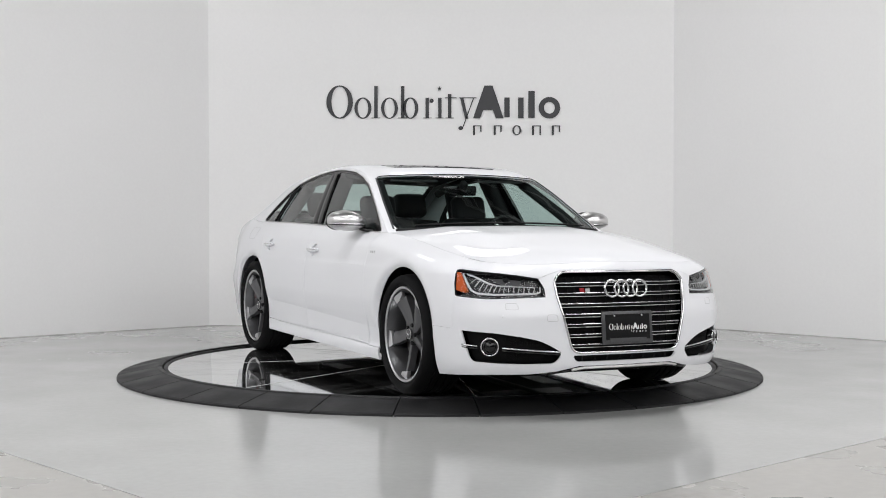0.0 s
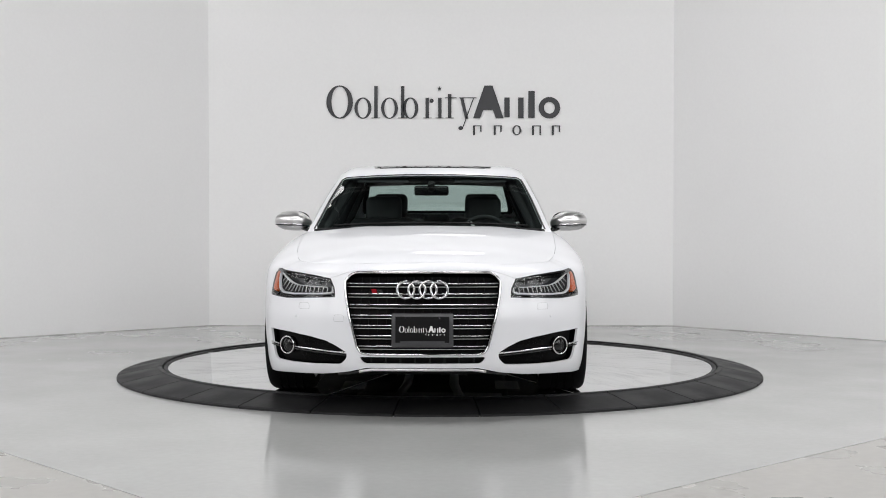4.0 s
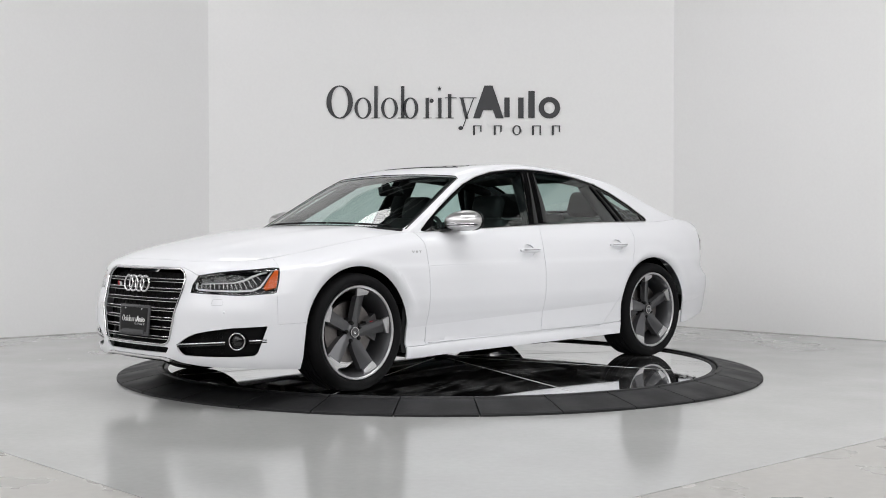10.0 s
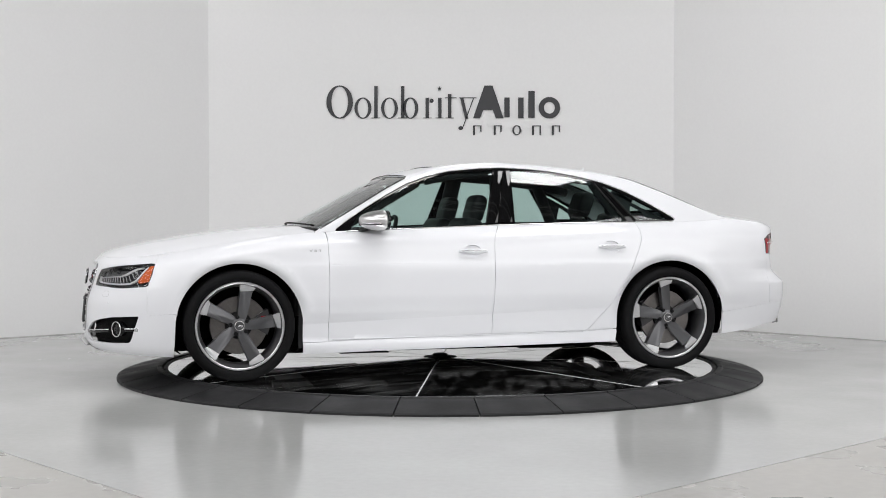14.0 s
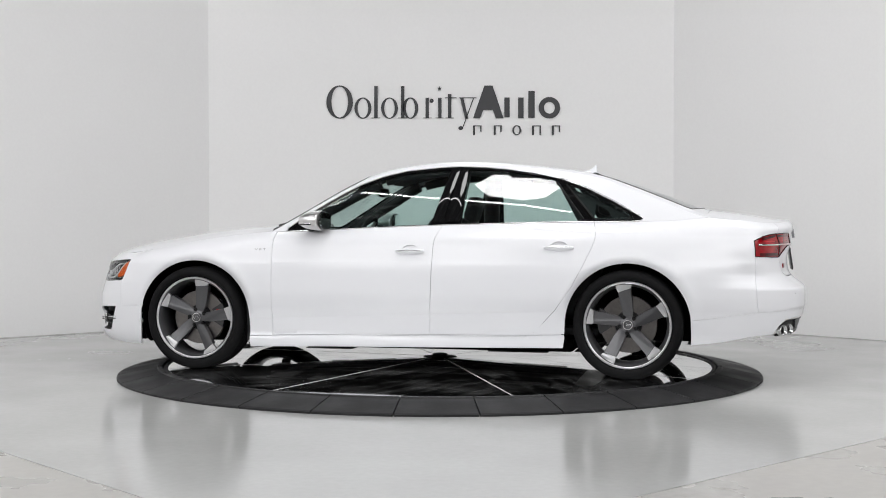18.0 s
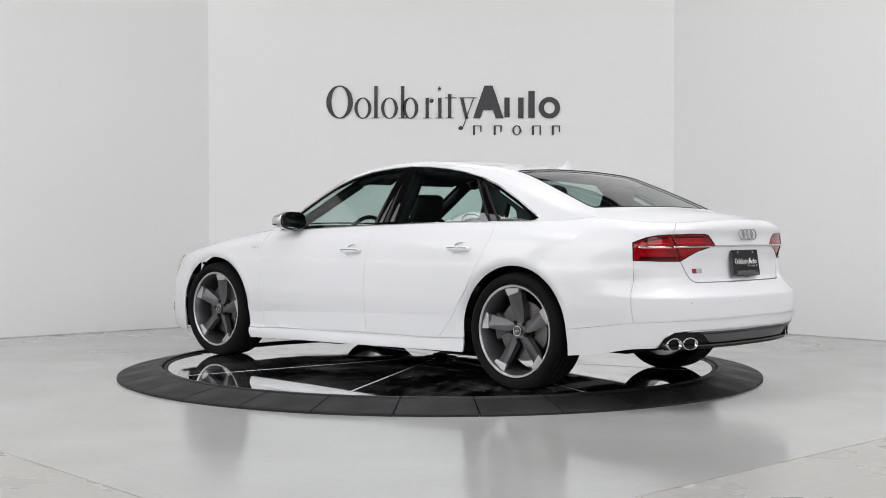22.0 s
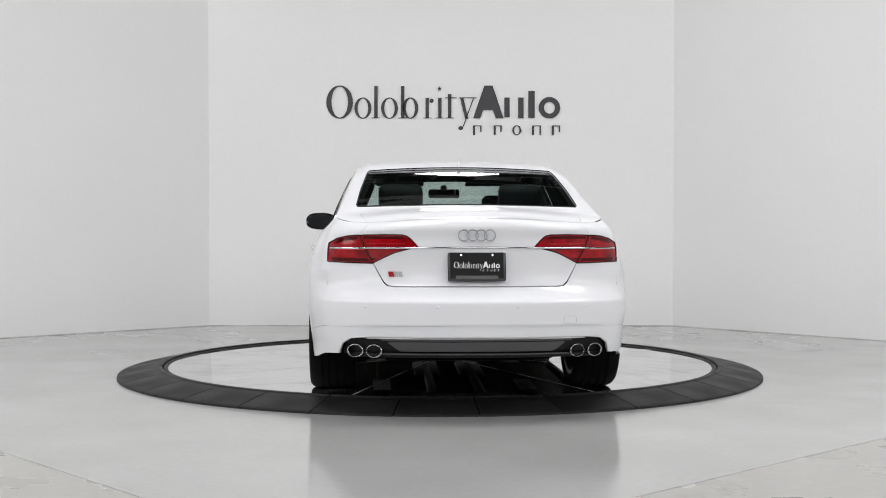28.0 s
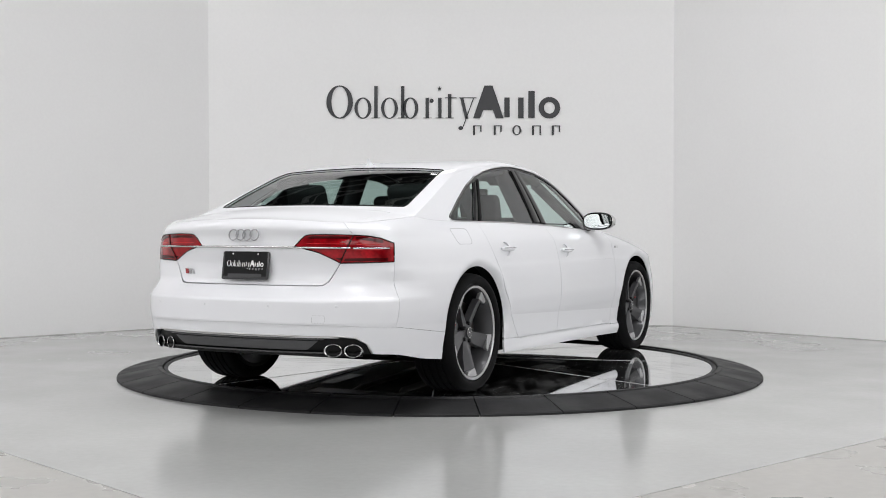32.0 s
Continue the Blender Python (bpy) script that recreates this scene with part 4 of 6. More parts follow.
roof_out = rim + [(-2.012, .625), (-1.995, .58)] + [(-1.992 - 0.02 * (1 - (y / .6) ** 2), y) for y in np.linspace(.55, -.55, 16)] + [(-1.995, -.58), (-2.012, -.625)] + [(x, -y) for x, y in rim[::-1]] + [(1.082 - 0.19 * y * y, y) for y in np.linspace(-.70, .70, 20)]
link("roof", sheet(roof_skin, roof_out, [SCREEN, REAR, SUNROOF], step=.03, gap=.0), PAINT, car, "white roof with slim pillars")
DLO_LOW = [(.862, .9595), (.80, .961), (.60, .969), (.433, .977), (0, .995), (-.265, 1.005), (-.8, 1.020), (-1.2, 1.025), (-1.53, 1.029), (-1.562, 1.032), (-1.580, 1.040)]
DLO_TOP = [(-1.585, 1.050), (-1.572, 1.062), (-1.538, 1.082), (-1.392, 1.165), (-1.212, 1.253), (-1.035, 1.317), (-.861, 1.356), (-.689, 1.382), (-.519, 1.398), (-.335, 1.405), (-.187, 1.399), (.04, 1.377), (.21, 1.337), (.36, 1.282), (.50, 1.208), (.648, 1.120), (.78, 1.034), (.852, .982)]
DLO = DLO_LOW + DLO_TOP
frame_out = [(float(x), float(belt_z(x))) for x in np.linspace(.975, -2.03, 80)] + [(float(x), float(cant_z(x))) for x in np.linspace(-2.03, .975, 120)]
both("side_frame", side_skin, frame_out, PAINT, holes=[DLO], step=.022, gap=.0, label="white body-side frame round the windows")


def lerp_line(pts, x):
    p = sorted(pts)
    return float(np.interp(x, [a for a, _ in p], [b for _, b in p]))


def pane(x0b, x0t, x1b, x1t, inset=.016):
    """A window between two slanted posts: front post at x0, back post at x1."""
    out = []
    for k in range(21):
        x = x0b + (x1b - x0b) * k / 20
        out.append((x, lerp_line(DLO_LOW, x) + inset * .6))
    for k in range(31):
        x = x1t + (x0t - x1t) * k / 30
        out.append((x, lerp_line(DLO_TOP, x) - inset))
    return out


PANE_F = pane(.760, .700, -.170, -.276)
PANE_R = pane(-.383, -.404, -1.200, -1.000)
PANE_Q = [(-1.285, 1.045), (-1.53, 1.046), (-1.50, 1.082), (-1.38, 1.146), (-1.212, 1.231), (-1.10, 1.274), (-1.075, 1.280)]
both("window_surround", side_skin, DLO, GLOSSBLACK, holes=[PANE_F, PANE_R, PANE_Q], step=.03, sink=.004, gap=.001, label="gloss black pillar covers between the windows")
for nm, line in (("front_pillar_cover", [(-.176, 1.018), (-.283, 1.378), (-.341, 1.381), (-.300, 1.22), (-.272, 1.10), (-.258, 1.022)]), ("rear_pillar_cover", [(-.266, 1.024), (-.280, 1.10), (-.308, 1.22), (-.349, 1.381), (-.397, 1.379), (-.378, 1.028)])):
    c0, c1 = ((-.217, -.313), (-.322, -.373))[nm.startswith("rear")]

    def bowed(x, z, c0=c0, c1=c1):
        """The side glass plane with a soft bulge across the pillar."""
        p = side_skin(x, z)
        d = (np.asarray(x, float) - (c0 + (c1 - c0) * (np.asarray(z, float) - 1.02) / .36)) / .05
        return p + np.stack([0 * d, .0065 * (1 - d * d), 0 * d], -1)
    both(nm, bowed, line, GLOSSBLACK, step=.012, sink=-.001, lip=.009, gap=0, label="gloss black door pillar cover")
for nm, pn, ps in (("front_door_window", PANE_F, doors_f), ("rear_door_window", PANE_R, doors_r), ("quarter_window", PANE_Q, quarters)):
    for m, ob in zip(SIDES, ps):
        w = link(nm, sheet(side_skin, pn, step=.04, sink=.007, lip=0, gap=-.002, mirror=m), SIDEGLASS, ob, "green-tinted side glass")
DIVIDERS = []
for xb, xt in ((-1.206, -1.010), (-1.280, -1.075)):
    DIVIDERS.append([(xb + (xt - xb) * k / 8, 1.034 + ((1.296 if xb > -1.25 else 1.276) - 1.034) * k / 8) for k in range(9)])
both("quarter_lining", side_skin, [(-1.20, 1.03), (-1.56, 1.035), (-1.50, 1.078), (-1.38, 1.14), (-1.212, 1.225), (-1.08, 1.280)], CABINGREY, holes=[[(-1.27, 1.070), (-1.385, 1.070), (-1.36, 1.115), (-1.275, 1.165)]], step=.03, sink=.045, lip=0, gap=0, label="dark lining behind the quarter window")
link("windscreen", sheet(boot_top, SCREEN, step=.04, sink=.007, lip=0, gap=-.002), SCREENGLASS, car, "laminated windscreen, slightly tinted")
link("rear_window", sheet(boot_top, REAR, step=.04, sink=.007, lip=0, gap=-.002), REARGLASS, car, "dark tinted rear window")
for nm, whole, cx, kx, ky in (("windscreen_frit", SCREEN, .72, .93, .955), ("rear_window_frit", REAR, -1.60, .88, .945)):
    link(nm, sheet(boot_top, whole, [[(cx + (x - cx) * kx, y * ky) for x, y in whole]], step=.04, sink=.011, lip=0, gap=-.002), FRIT, car, "black printed border of the glass")
link("sunroof", sheet(roof_skin, SUNROOF, step=.03, sink=.0005, lip=.006, gap=.001), GLOSSBLACK, car, "black glass sunroof panel, tilted")


def along(fn, pts, lift, mirror):
    uv = np.array([p[:2] for p in pts], float)
    P = fn(uv[:, 0], uv[:, 1])
    h = 1e-3
    N = np.cross(fn(uv[:, 0] + h, uv[:, 1]) - fn(uv[:, 0] - h, uv[:, 1]), fn(uv[:, 0], uv[:, 1] + h) - fn(uv[:, 0], uv[:, 1] - h))
    N /= np.linalg.norm(N, axis=1, keepdims=True)
    away = P - np.stack([np.clip(P[:, 0], -1.6, 1.5), 0 * P[:, 0], np.full(len(P), .55)], -1)
    N *= np.sign((N * away).sum(1))[:, None]
    P = P + N * lift
    if mirror:
        P = P * [1, -1, 1]
    return [tuple(p) for p in P.tolist()]


def trims(name, fn, pts, r, mat, parent=None, lift=.001, closed=False, label="", flat=1.0, sides=8, mirrors=SIDES):
    obs = []
    for i, m in enumerate(mirrors):
        bm = bmesh.new()
        tube(bm, along(fn, pts, lift, m), r, sides, closed, flat)
        bmesh.ops.recalc_face_normals(bm, faces=bm.faces)
        obs.append(part(name, bm, mat, (parent[i] if isinstance(parent, list) else parent) or car, label, smooth="all"))
    return obs




def open_line(pts, step):
    """Points along an open line, no further apart than step."""
    out = [tuple(pts[0])]
    for a, b in zip(pts, pts[1:]):
        n = max(1, math.ceil(math.dist(a, b) / step))
        out += [tuple(p + (q - p) * k / n for p, q in zip(a, b)) for k in range(1, n + 1)]
    return out


trims("window_chrome", side_skin, open_line(DLO_LOW + DLO_TOP[:6], .04), .0052, CHROME, label="thin chrome strip below the side windows")
trims("window_moulding", side_skin, open_line(DLO_TOP[5:], .03), .0034, SATIN, label="thin satin moulding over the side windows")
# dark body shell inside the panels
for m in SIDES:
    link("door_lining", sheet(skin, [SX(1.12, .20), SX(1.12, .93), SX(.5, .955), SX(-.3, .98), SX(-1.1, .98), SX(-1.13, .72), SX(-1.06, .5), SX(-1.06, .22)], step=.08, sink=.02, lip=0, mirror=m), CABINGREY, car)
both("door_jamb", skin, [SX(1.08, .20), SX(1.08, .33), SX(0, .34), SX(-.98, .36), SX(-1.07, .30), SX(-1.06, .215)], PAINT, step=.05, sink=.010, lip=0, gap=0, label="white painted door jamb behind the shut lines")
for cx, r in ((1.497, .437), (-1.497, .437)):
    for m in (1, -1):
        bm = bmesh.new()
        rows = []
        for k in range(25):
            a = radians(-30 + 240 * k / 24)
            rows.append([bm.verts.new((cx + q * math.cos(a), m * yy, max(.352 + q * math.sin(a), .18 if cx > 0 else .235))) for q, yy in ((r - .015, .845), (r, .83), (r, .62), (r * .3, .60))])
        for p, q in zip(rows, rows[1:]):
            for i in range(3):
                bm.faces.new((p[i], q[i], q[i + 1], p[i + 1]))
        part("wheel_arch_liner", bm, UNDER, car, smooth=True)
for nm, c, size, bev in (("underbody", (0, 0, .235), (2.1, 1.70, .07), .02), ("floor_tunnel", (0, 0, .175), (2.2, 1.05, .08), .02), ("front_undertray", (1.62, 0, .21), (1.2, 1.16, .08), .03), ("rear_undertray", (-1.55, 0, .262), (1.0, 1.0, .08), .03),
                         ("rear_silencer", (-2.24, 0, .36), (.40, 1.30, .13), .05), ("front_axle", (1.497, 0, .30), (.10, 1.5, .06), .01), ("rear_axle", (-1.497, 0, .30), (.10, 1.5, .06), .01)):
    bm = bmesh.new()
    box(bm, c, size, bev)
    part(nm, bm, UNDER, car)

bm = bmesh.new()
tray = skin(np.linspace(-float(sx(1.93)), float(sx(1.93)), 40), np.full(40, .22))
prism(bm, [(1.90 + (float(p[0]) - 1.90) * .86, float(p[1]) * .90) for p in tray], .04, lambda u, v, w: (u, v, .192 + w))
part("front_tray", bm, UNDER, car)
# bare metal below the floor: exhaust pipes, heat shields and stiffening plates
for y in (.16, -.16):
    bm = bmesh.new()
    tube(bm, [(1.2, y * 1.3, .145), (.6, y, .14), (-1.0, y, .14), (-1.35, y * 1.6, .24), (-2.05, y * 2.2, .30)], .034, 12)
    part("exhaust_pipe", bm, DULL, car, "dull steel exhaust pipe", smooth=True)
    bm = bmesh.new()
    box(bm, (-.05, y, .145), (.62, .20, .06), .035)
    part("centre_silencer", bm, DULL, car, "dull steel silencer", smooth=True)
for x, y, lx_, ly_ in ((.62, .55, .34, .16), (.62, -.55, .34, .16), (-.72, .52, .42, .12), (-.72, -.52, .42, .12), (1.05, .0, .20, .95), (-1.18, 0, .16, .9)):
    bm = bmesh.new()
    box(bm, (x, y * .95, .134), (lx_, ly_, .008), .003)
    part("stiffening_plate", bm, DULL, car, "bare aluminium floor plate")


# ---- wheels ----
def wheel(x, y, side, phase):
    bm = bmesh.new()
    lathe(bm, [(.270, .120), (.256, .095), (.248, .03), (.246, -.05), (.262, -.118), (.284, -.124), (.284, -.10), (.262, -.09), (.25, -.05), (.252, .03), (.258, .09)], 64)
    w = part("wheel", bm, RIMGREY, car, "five-spoke titanium grey alloy wheel with low-profile tyre", smooth=True)
    w.matrix_basis = pose(x, y * side, .357, 0, 0, 0 if side > 0 else 180)
    bm = bmesh.new()
    lathe(bm, [(.286, .108), (.286, .122), (.283, .127), (.275, .127), (.270, .123), (.268, .108)], 72, close=True)
    part("rim_lip", bm, RIMCUT, w, "diamond-cut silver rim edge", smooth=True)
    bm = bmesh.new()
    prof = [(.284, .108), (.290, .127), (.300, .139), (.316, .145), (.332, .142), (.345, .130), (.353, .114), (.3565, .094)]
    for g in (.066, .024, -.024, -.066):
        prof += [(.3585, g + .012), (.3585, g + .005), (.351, g + .004), (.351, g - .004), (.3585, g - .005), (.3585, g - .012)]
    prof += [(.3565, -.094), (.352, -.112), (.342, -.126), (.326, -.134), (.306, -.132), (.284, -.108)]
    lathe(bm, prof, 72)
    part("tyre", bm, TYRE, w, "black low-profile tyre", smooth=True)
    bm = bmesh.new()
    lathe(bm, [(.03, .028), (.185, .028), (.187, .024), (.187, .004), (.185, 0), (.03, 0)], 48, close=True)
    part("brake_disc", bm, DISC, w, "steel brake disc", smooth=True)
    bm = bmesh.new()
    lathe(bm, [(.0, .05), (.085, .045), (.092, .02), (.092, -.06), (0, -.06)], 32)
    part("hub_bell", bm, BLACK, w, smooth=True)
    bm = bmesh.new()
    outl = [(r * math.cos(a), r * math.sin(a)) for r, a in [(.20, radians(k)) for k in range(155, 206, 10)] + [(.115, radians(k)) for k in range(200, 159, -10)]]
    prism(bm, outl, .085, lambda u, v, d: (u if x > 0 else -u, d - .02, v + .02))
    part("brake_caliper", bm, CALIPER, w, "black brake caliper")
    bm = bmesh.new()
    box(bm, (-.155 if x > 0 else .155, .067, .055), (.030, .004, .010), .001)
    part("caliper_badge", bm, BADGERED, w)

    def place(A, dish, back):
        ca, sa = math.cos(A), math.sin(A)

        def f(r, t, d):
            rr = math.hypot(r, t)
            face = .074 + .040 * min(1, max(0, (rr - .05) / .2)) ** 1.4 - dish * max(0, t - .03) * 1.2
            return (-ca * r - sa * t, face - back * (1 - d), sa * r - ca * t)
        return f
    edge_a = curve((.030, -.020), (.07, -.008), (.12, -.002), (.18, .005), (.2195, .011))
    edge_b = curve((.030, .040), (.07, .056), (.12, .070), (.16, .079), (.195, .087), (.2195, .095))

    def blade(bm, put):
        """A spoke: smooth face between two curved edges, with side walls."""
        n, m = 12, 6
        grid = []
        for i in range(n + 1):
            r = .030 + (.2195 - .030) * i / n
            a, b = float(edge_a(r)), float(edge_b(r))
            grid.append([bm.verts.new(put(r, a + (b - a) * j / m, 1)) for j in range(m + 1)])
        low = [[bm.verts.new(put(.030 + (.2195 - .030) * i / n, float(e(.030 + (.2195 - .030) * i / n)) + w, 0)) for e, w in ((edge_a, -.004), (edge_b, .004))] for i in range(n + 1)]
        for i in range(n):
            for j in range(m):
                bm.faces.new((grid[i][j], grid[i][j + 1], grid[i + 1][j + 1], grid[i + 1][j]))
            bm.faces.new((grid[i][0], grid[i + 1][0], low[i + 1][0], low[i][0]))
            bm.faces.new((grid[i][m], grid[i + 1][m], low[i + 1][1], low[i][1]))
        bm.faces.new((*grid[n], low[n][1], low[n][0]))
        bmesh.ops.recalc_face_normals(bm, faces=bm.faces)
    TIP = [(.2200, .010), (.247, .008), (.270, .008), (.270, .035), (.267, .062), (.258, .090), (.243, .118), (.232, .104), (.2205, .096)]
    for k in range(5):
        A = radians(phase + 72 * k)
        bm = bmesh.new()
        blade(bm, place(A, .45, .040))
        part("spoke", bm, RIMGREY, w, smooth=True)
        bm = bmesh.new()
        prism(bm, TIP, 1, place(A, .10, .022), bevel=.002)
        part("spoke_tip", bm, RIMCUT, w, "polished silver spoke tip")
        bm = bmesh.new()
        A += radians(10)
        lathe(bm, [(.0, .086), (.009, .086), (.0125, .081), (.013, .055), (0, .055)], 14)
        for v in bm.verts:
            v.co += Vector((-math.cos(A) * .056, 0, math.sin(A) * .056))
        part("wheel_bolt", bm, BLACK, w, "black wheel bolt", smooth=True)
    bm = bmesh.new()
    lathe(bm, [(0, .078), (.046, .076), (.052, .072), (.052, .045), (0, .045)], 36)
    part("hub", bm, RIMGREY, w, smooth=True)
    bm = bmesh.new()
    lathe(bm, [(0, .096), (.026, .095), (.031, .090), (.032, .080), (0, .08)], 32)
    part("hub_cap", bm, RIMGREY, w, "grey hub cap", smooth=True)
    bm = bmesh.new()
    ring_bar(bm, .0295, .0022, Matrix.Translation((0, .0915, 0)) @ Matrix.Rotation(radians(90), 4, "X"), 32, 8)
    part("hub_ring", bm, SATIN, w, "thin silver ring round the hub cap", smooth="all")
    bm = bmesh.new()
    for k in range(4):
        mx = Matrix.Translation((-.0135 + .009 * k, .0965, 0)) @ Matrix.Rotation(radians(90), 4, "X")
        ring_bar(bm, .0062, .0012, mx, 14, 5)
    part("hub_emblem", bm, CHROME, w, smooth="all")
    return w


def ring_bar(bm, R_, r, mx, n=36, sides=10):
    rows = [[bm.verts.new(mx @ Vector(((R_ + r * math.cos(b)) * math.cos(a), (R_ + r * math.cos(b)) * math.sin(a), r * math.sin(b)))) for b in [j * math.tau / sides for j in range(sides)]] for a in [i * math.tau / n for i in range(n)]]
    for i in range(n):
        for j in range(sides):
            bm.faces.new((rows[i][j], rows[(i + 1) % n][j], rows[(i + 1) % n][(j + 1) % sides], rows[i][(j + 1) % sides]))
    bmesh.ops.recalc_face_normals(bm, faces=bm.faces)


wheel(1.497, .806, 1, 92)
wheel(-1.497, .793, 1, 109)
wheel(1.497, .806, -1, 60)
wheel(-1.497, .793, -1, 67)


# ---- nose ----
grille = link("grille", sheet(skin, GRILLE_ALL, step=.03, sink=.055, lip=0, gap=-.004), MESHBLACK, car, "black single-frame grille with chrome double slats")
trims("grille_frame", skin, fine_line(GRILLE_ALL, .03), .0068, CHROME, grille, lift=.002, closed=True, label="polished chrome grille surround", mirrors=(False,))


def grille_half(z):
    pts = sorted((p[1], p[0]) for p in GRILLE)
    return float(np.interp(z, [a for a, _ in pts], [b for _, b in pts]))


for i, z in enumerate((.690, .634, .577, .520, .463, .407, .351)):
    h = grille_half(z) - .012
    line = [(s, z) for s in np.linspace(-h, h, 30)]
    trims("slat", skin, line, .0046, CHROME, grille, lift=-.012, mirrors=(False,), flat=.8)
    trims("slat_bar", skin, [(s, z - .017) for s in np.linspace(-h, h, 30)], .0021, SATIN, grille, lift=-.016, mirrors=(False,))
    trims("slat_web", skin, [(s, z - .008) for s in np.linspace(-h, h, 30)], .009, MESHBLACK, grille, lift=-.020, mirrors=(False,))
    for m in (-1, 1):
        trims("slat_end", skin, [(m * (h - .095), z - .0005), (m * (h - .03), z - .0005)], .0062, CHROME, grille, lift=-.011, mirrors=(False,), flat=.7)
for k in range(15):
    s = -.35 + .05 * k
    z1 = .735 if abs(s) < .36 else .70
    z0 = .32 if abs(s) < .31 else .36 + (abs(s) - .31) * 2.5
    trims("grille_rib", skin, [(s, z) for z in np.linspace(z0, z1, 8)], .003, MESHBLACK, grille, lift=-.040, mirrors=(False,), sides=6)


def rings_at(x, z, R_, r, step, parent, sgn, mat=CHROME):
    """Four plain chrome rings in a row."""
    for k in range(4):
        bm = bmesh.new()
        y = (k - 1.5) * step
        tilt = pose(x + sgn * (.0022 if k % 2 else -.0006), y, z, 0, 90 - sgn * 7, 0)
        ring_bar(bm, R_, r, tilt)
        part("emblem_ring", bm, mat, parent, "chrome ring", smooth="all")


rings_at(2.447, .655, .0455, .0075, .0605, grille, 1)
bm = bmesh.new()
prism(bm, [(.245, .632), (.272, .632), (.280, .658), (.253, .658)], .006, lambda u, v, w: (2.408 + w, -u, v))
part("grille_badge", bm, BADGERED, grille, "small red and silver badge")
bm = bmesh.new()
prism(bm, [(.215, .634), (.243, .634), (.248, .656), (.220, .656)], .006, lambda u, v, w: (2.414 + w, -u, v))
part("grille_badge_bar", bm, CHROME, grille)


def plate(x, z, wide, high, sgn, thick, bezel, parent, name):
    """A dealer plate in a dark frame, its mark in plain white shapes."""
    bm = bmesh.new()
    box(bm, (0, 0, 0), (thick, wide, high), .008)
    p = part(name, bm, PLATEFRAME, parent, "black dealer plate in a dark grey frame", smooth=True)
    p.matrix_basis = pose(x, 0, z, 0, (-5 if sgn > 0 else 9), 0)
    bm = bmesh.new()
    box(bm, (sgn * (thick / 2 + .0005), 0, .004), (.004, wide - bezel * 2, high - bezel * 2), .001)
    part("plate_face", bm, PLATEBLACK, p)
    for m in (-1, 1):
        bm = bmesh.new()
        lathe(bm, [(0, .006), (.005, .006), (.006, .003), (.006, 0), (0, 0)], 12, "x")
        for v in bm.verts:
            v.co = Vector((sgn * (v.co.x + thick / 2 + .002), v.co.y + m * wide * .27, v.co.z + high * .36))
        part("plate_screw", bm, CHROME, p, smooth=True)
    u = (wide - bezel * 2) * .86 / 1239
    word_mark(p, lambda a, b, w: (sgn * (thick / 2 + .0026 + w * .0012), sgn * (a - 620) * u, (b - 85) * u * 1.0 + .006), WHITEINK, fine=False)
    bm = bmesh.new()
    box(bm, (sgn * (thick / 2 + .002), 0, -high * .37), (.003, wide * .72, high * .12), .001)
    part("frame_bar", bm, PLATEFRAME, p)
    return p


LAMP_S0, LAMP_S1 = LAMP[1][0], LAMP[6][0]
LAMP_LOW = sorted([LAMP[0], *LAMP[7:]])
LAMP_HIGH = sorted(LAMP[1:7])


def LP(u, v):
    """A spot in the headlight: u from the grille outwards, v from its lower to its upper edge."""
    s = LAMP_S0 + (LAMP_S1 - LAMP_S0) * u
    lo = float(np.interp(s, [p[0] for p in LAMP_LOW], [p[1] for p in LAMP_LOW]))
    hi = float(np.interp(s, [p[0] for p in LAMP_HIGH], [p[1] for p in LAMP_HIGH]))
    return (s, lo + .012 + (hi - lo - .020) * v)


def band(rows):
    """A strip round a middle line of (u, v, half width in metres over 6)."""
    mid = [(*LP(u, v), w) for u, v, w in rows]
    a, b = [], []
    for k, (s, z, w) in enumerate(mid):
        p, q = mid[max(0, k - 1)], mid[min(len(mid) - 1, k + 1)]
        n = math.hypot(q[0] - p[0], q[1] - p[1])
        nx, nz = -(q[1] - p[1]) / n * w * .062, (q[0] - p[0]) / n * w * .062
        a.append((s + nx, z + nz))
        b.append((s - nx, z - nz))
    return a + b[::-1]


plate(2.464, .437, .335, .185, 1, .014, .022, car, "front_plate")
link("lower_intake", sheet(skin, INTAKE, step=.03, sink=.04, lip=0, gap=-.004), MESHBLACK, car, "slim black lower air intake")
for k in range(8):
    trims("intake_rib", skin, [(-.28 + .08 * k, z) for z in (.258, .275, .290)], .004, BLACK, lift=-.02, mirrors=(False,), sides=6)
trims("front_splitter", skin, [FY(y, .226 - .036 * min(1, max(0, (abs(y) - .28) / .2))) for y in np.linspace(-.34, .34, 30)], .017, SATIN, lift=.006, mirrors=(False,), flat=.45, label="dark silver splitter blade")
trims("splitter_edge", skin, [FY(y, .210 - .030 * min(1, max(0, (abs(y) - .28) / .2))) for y in np.linspace(-.46, .46, 34)], .014, GLOSSBLACK, lift=-.016, mirrors=(False,), flat=.8)
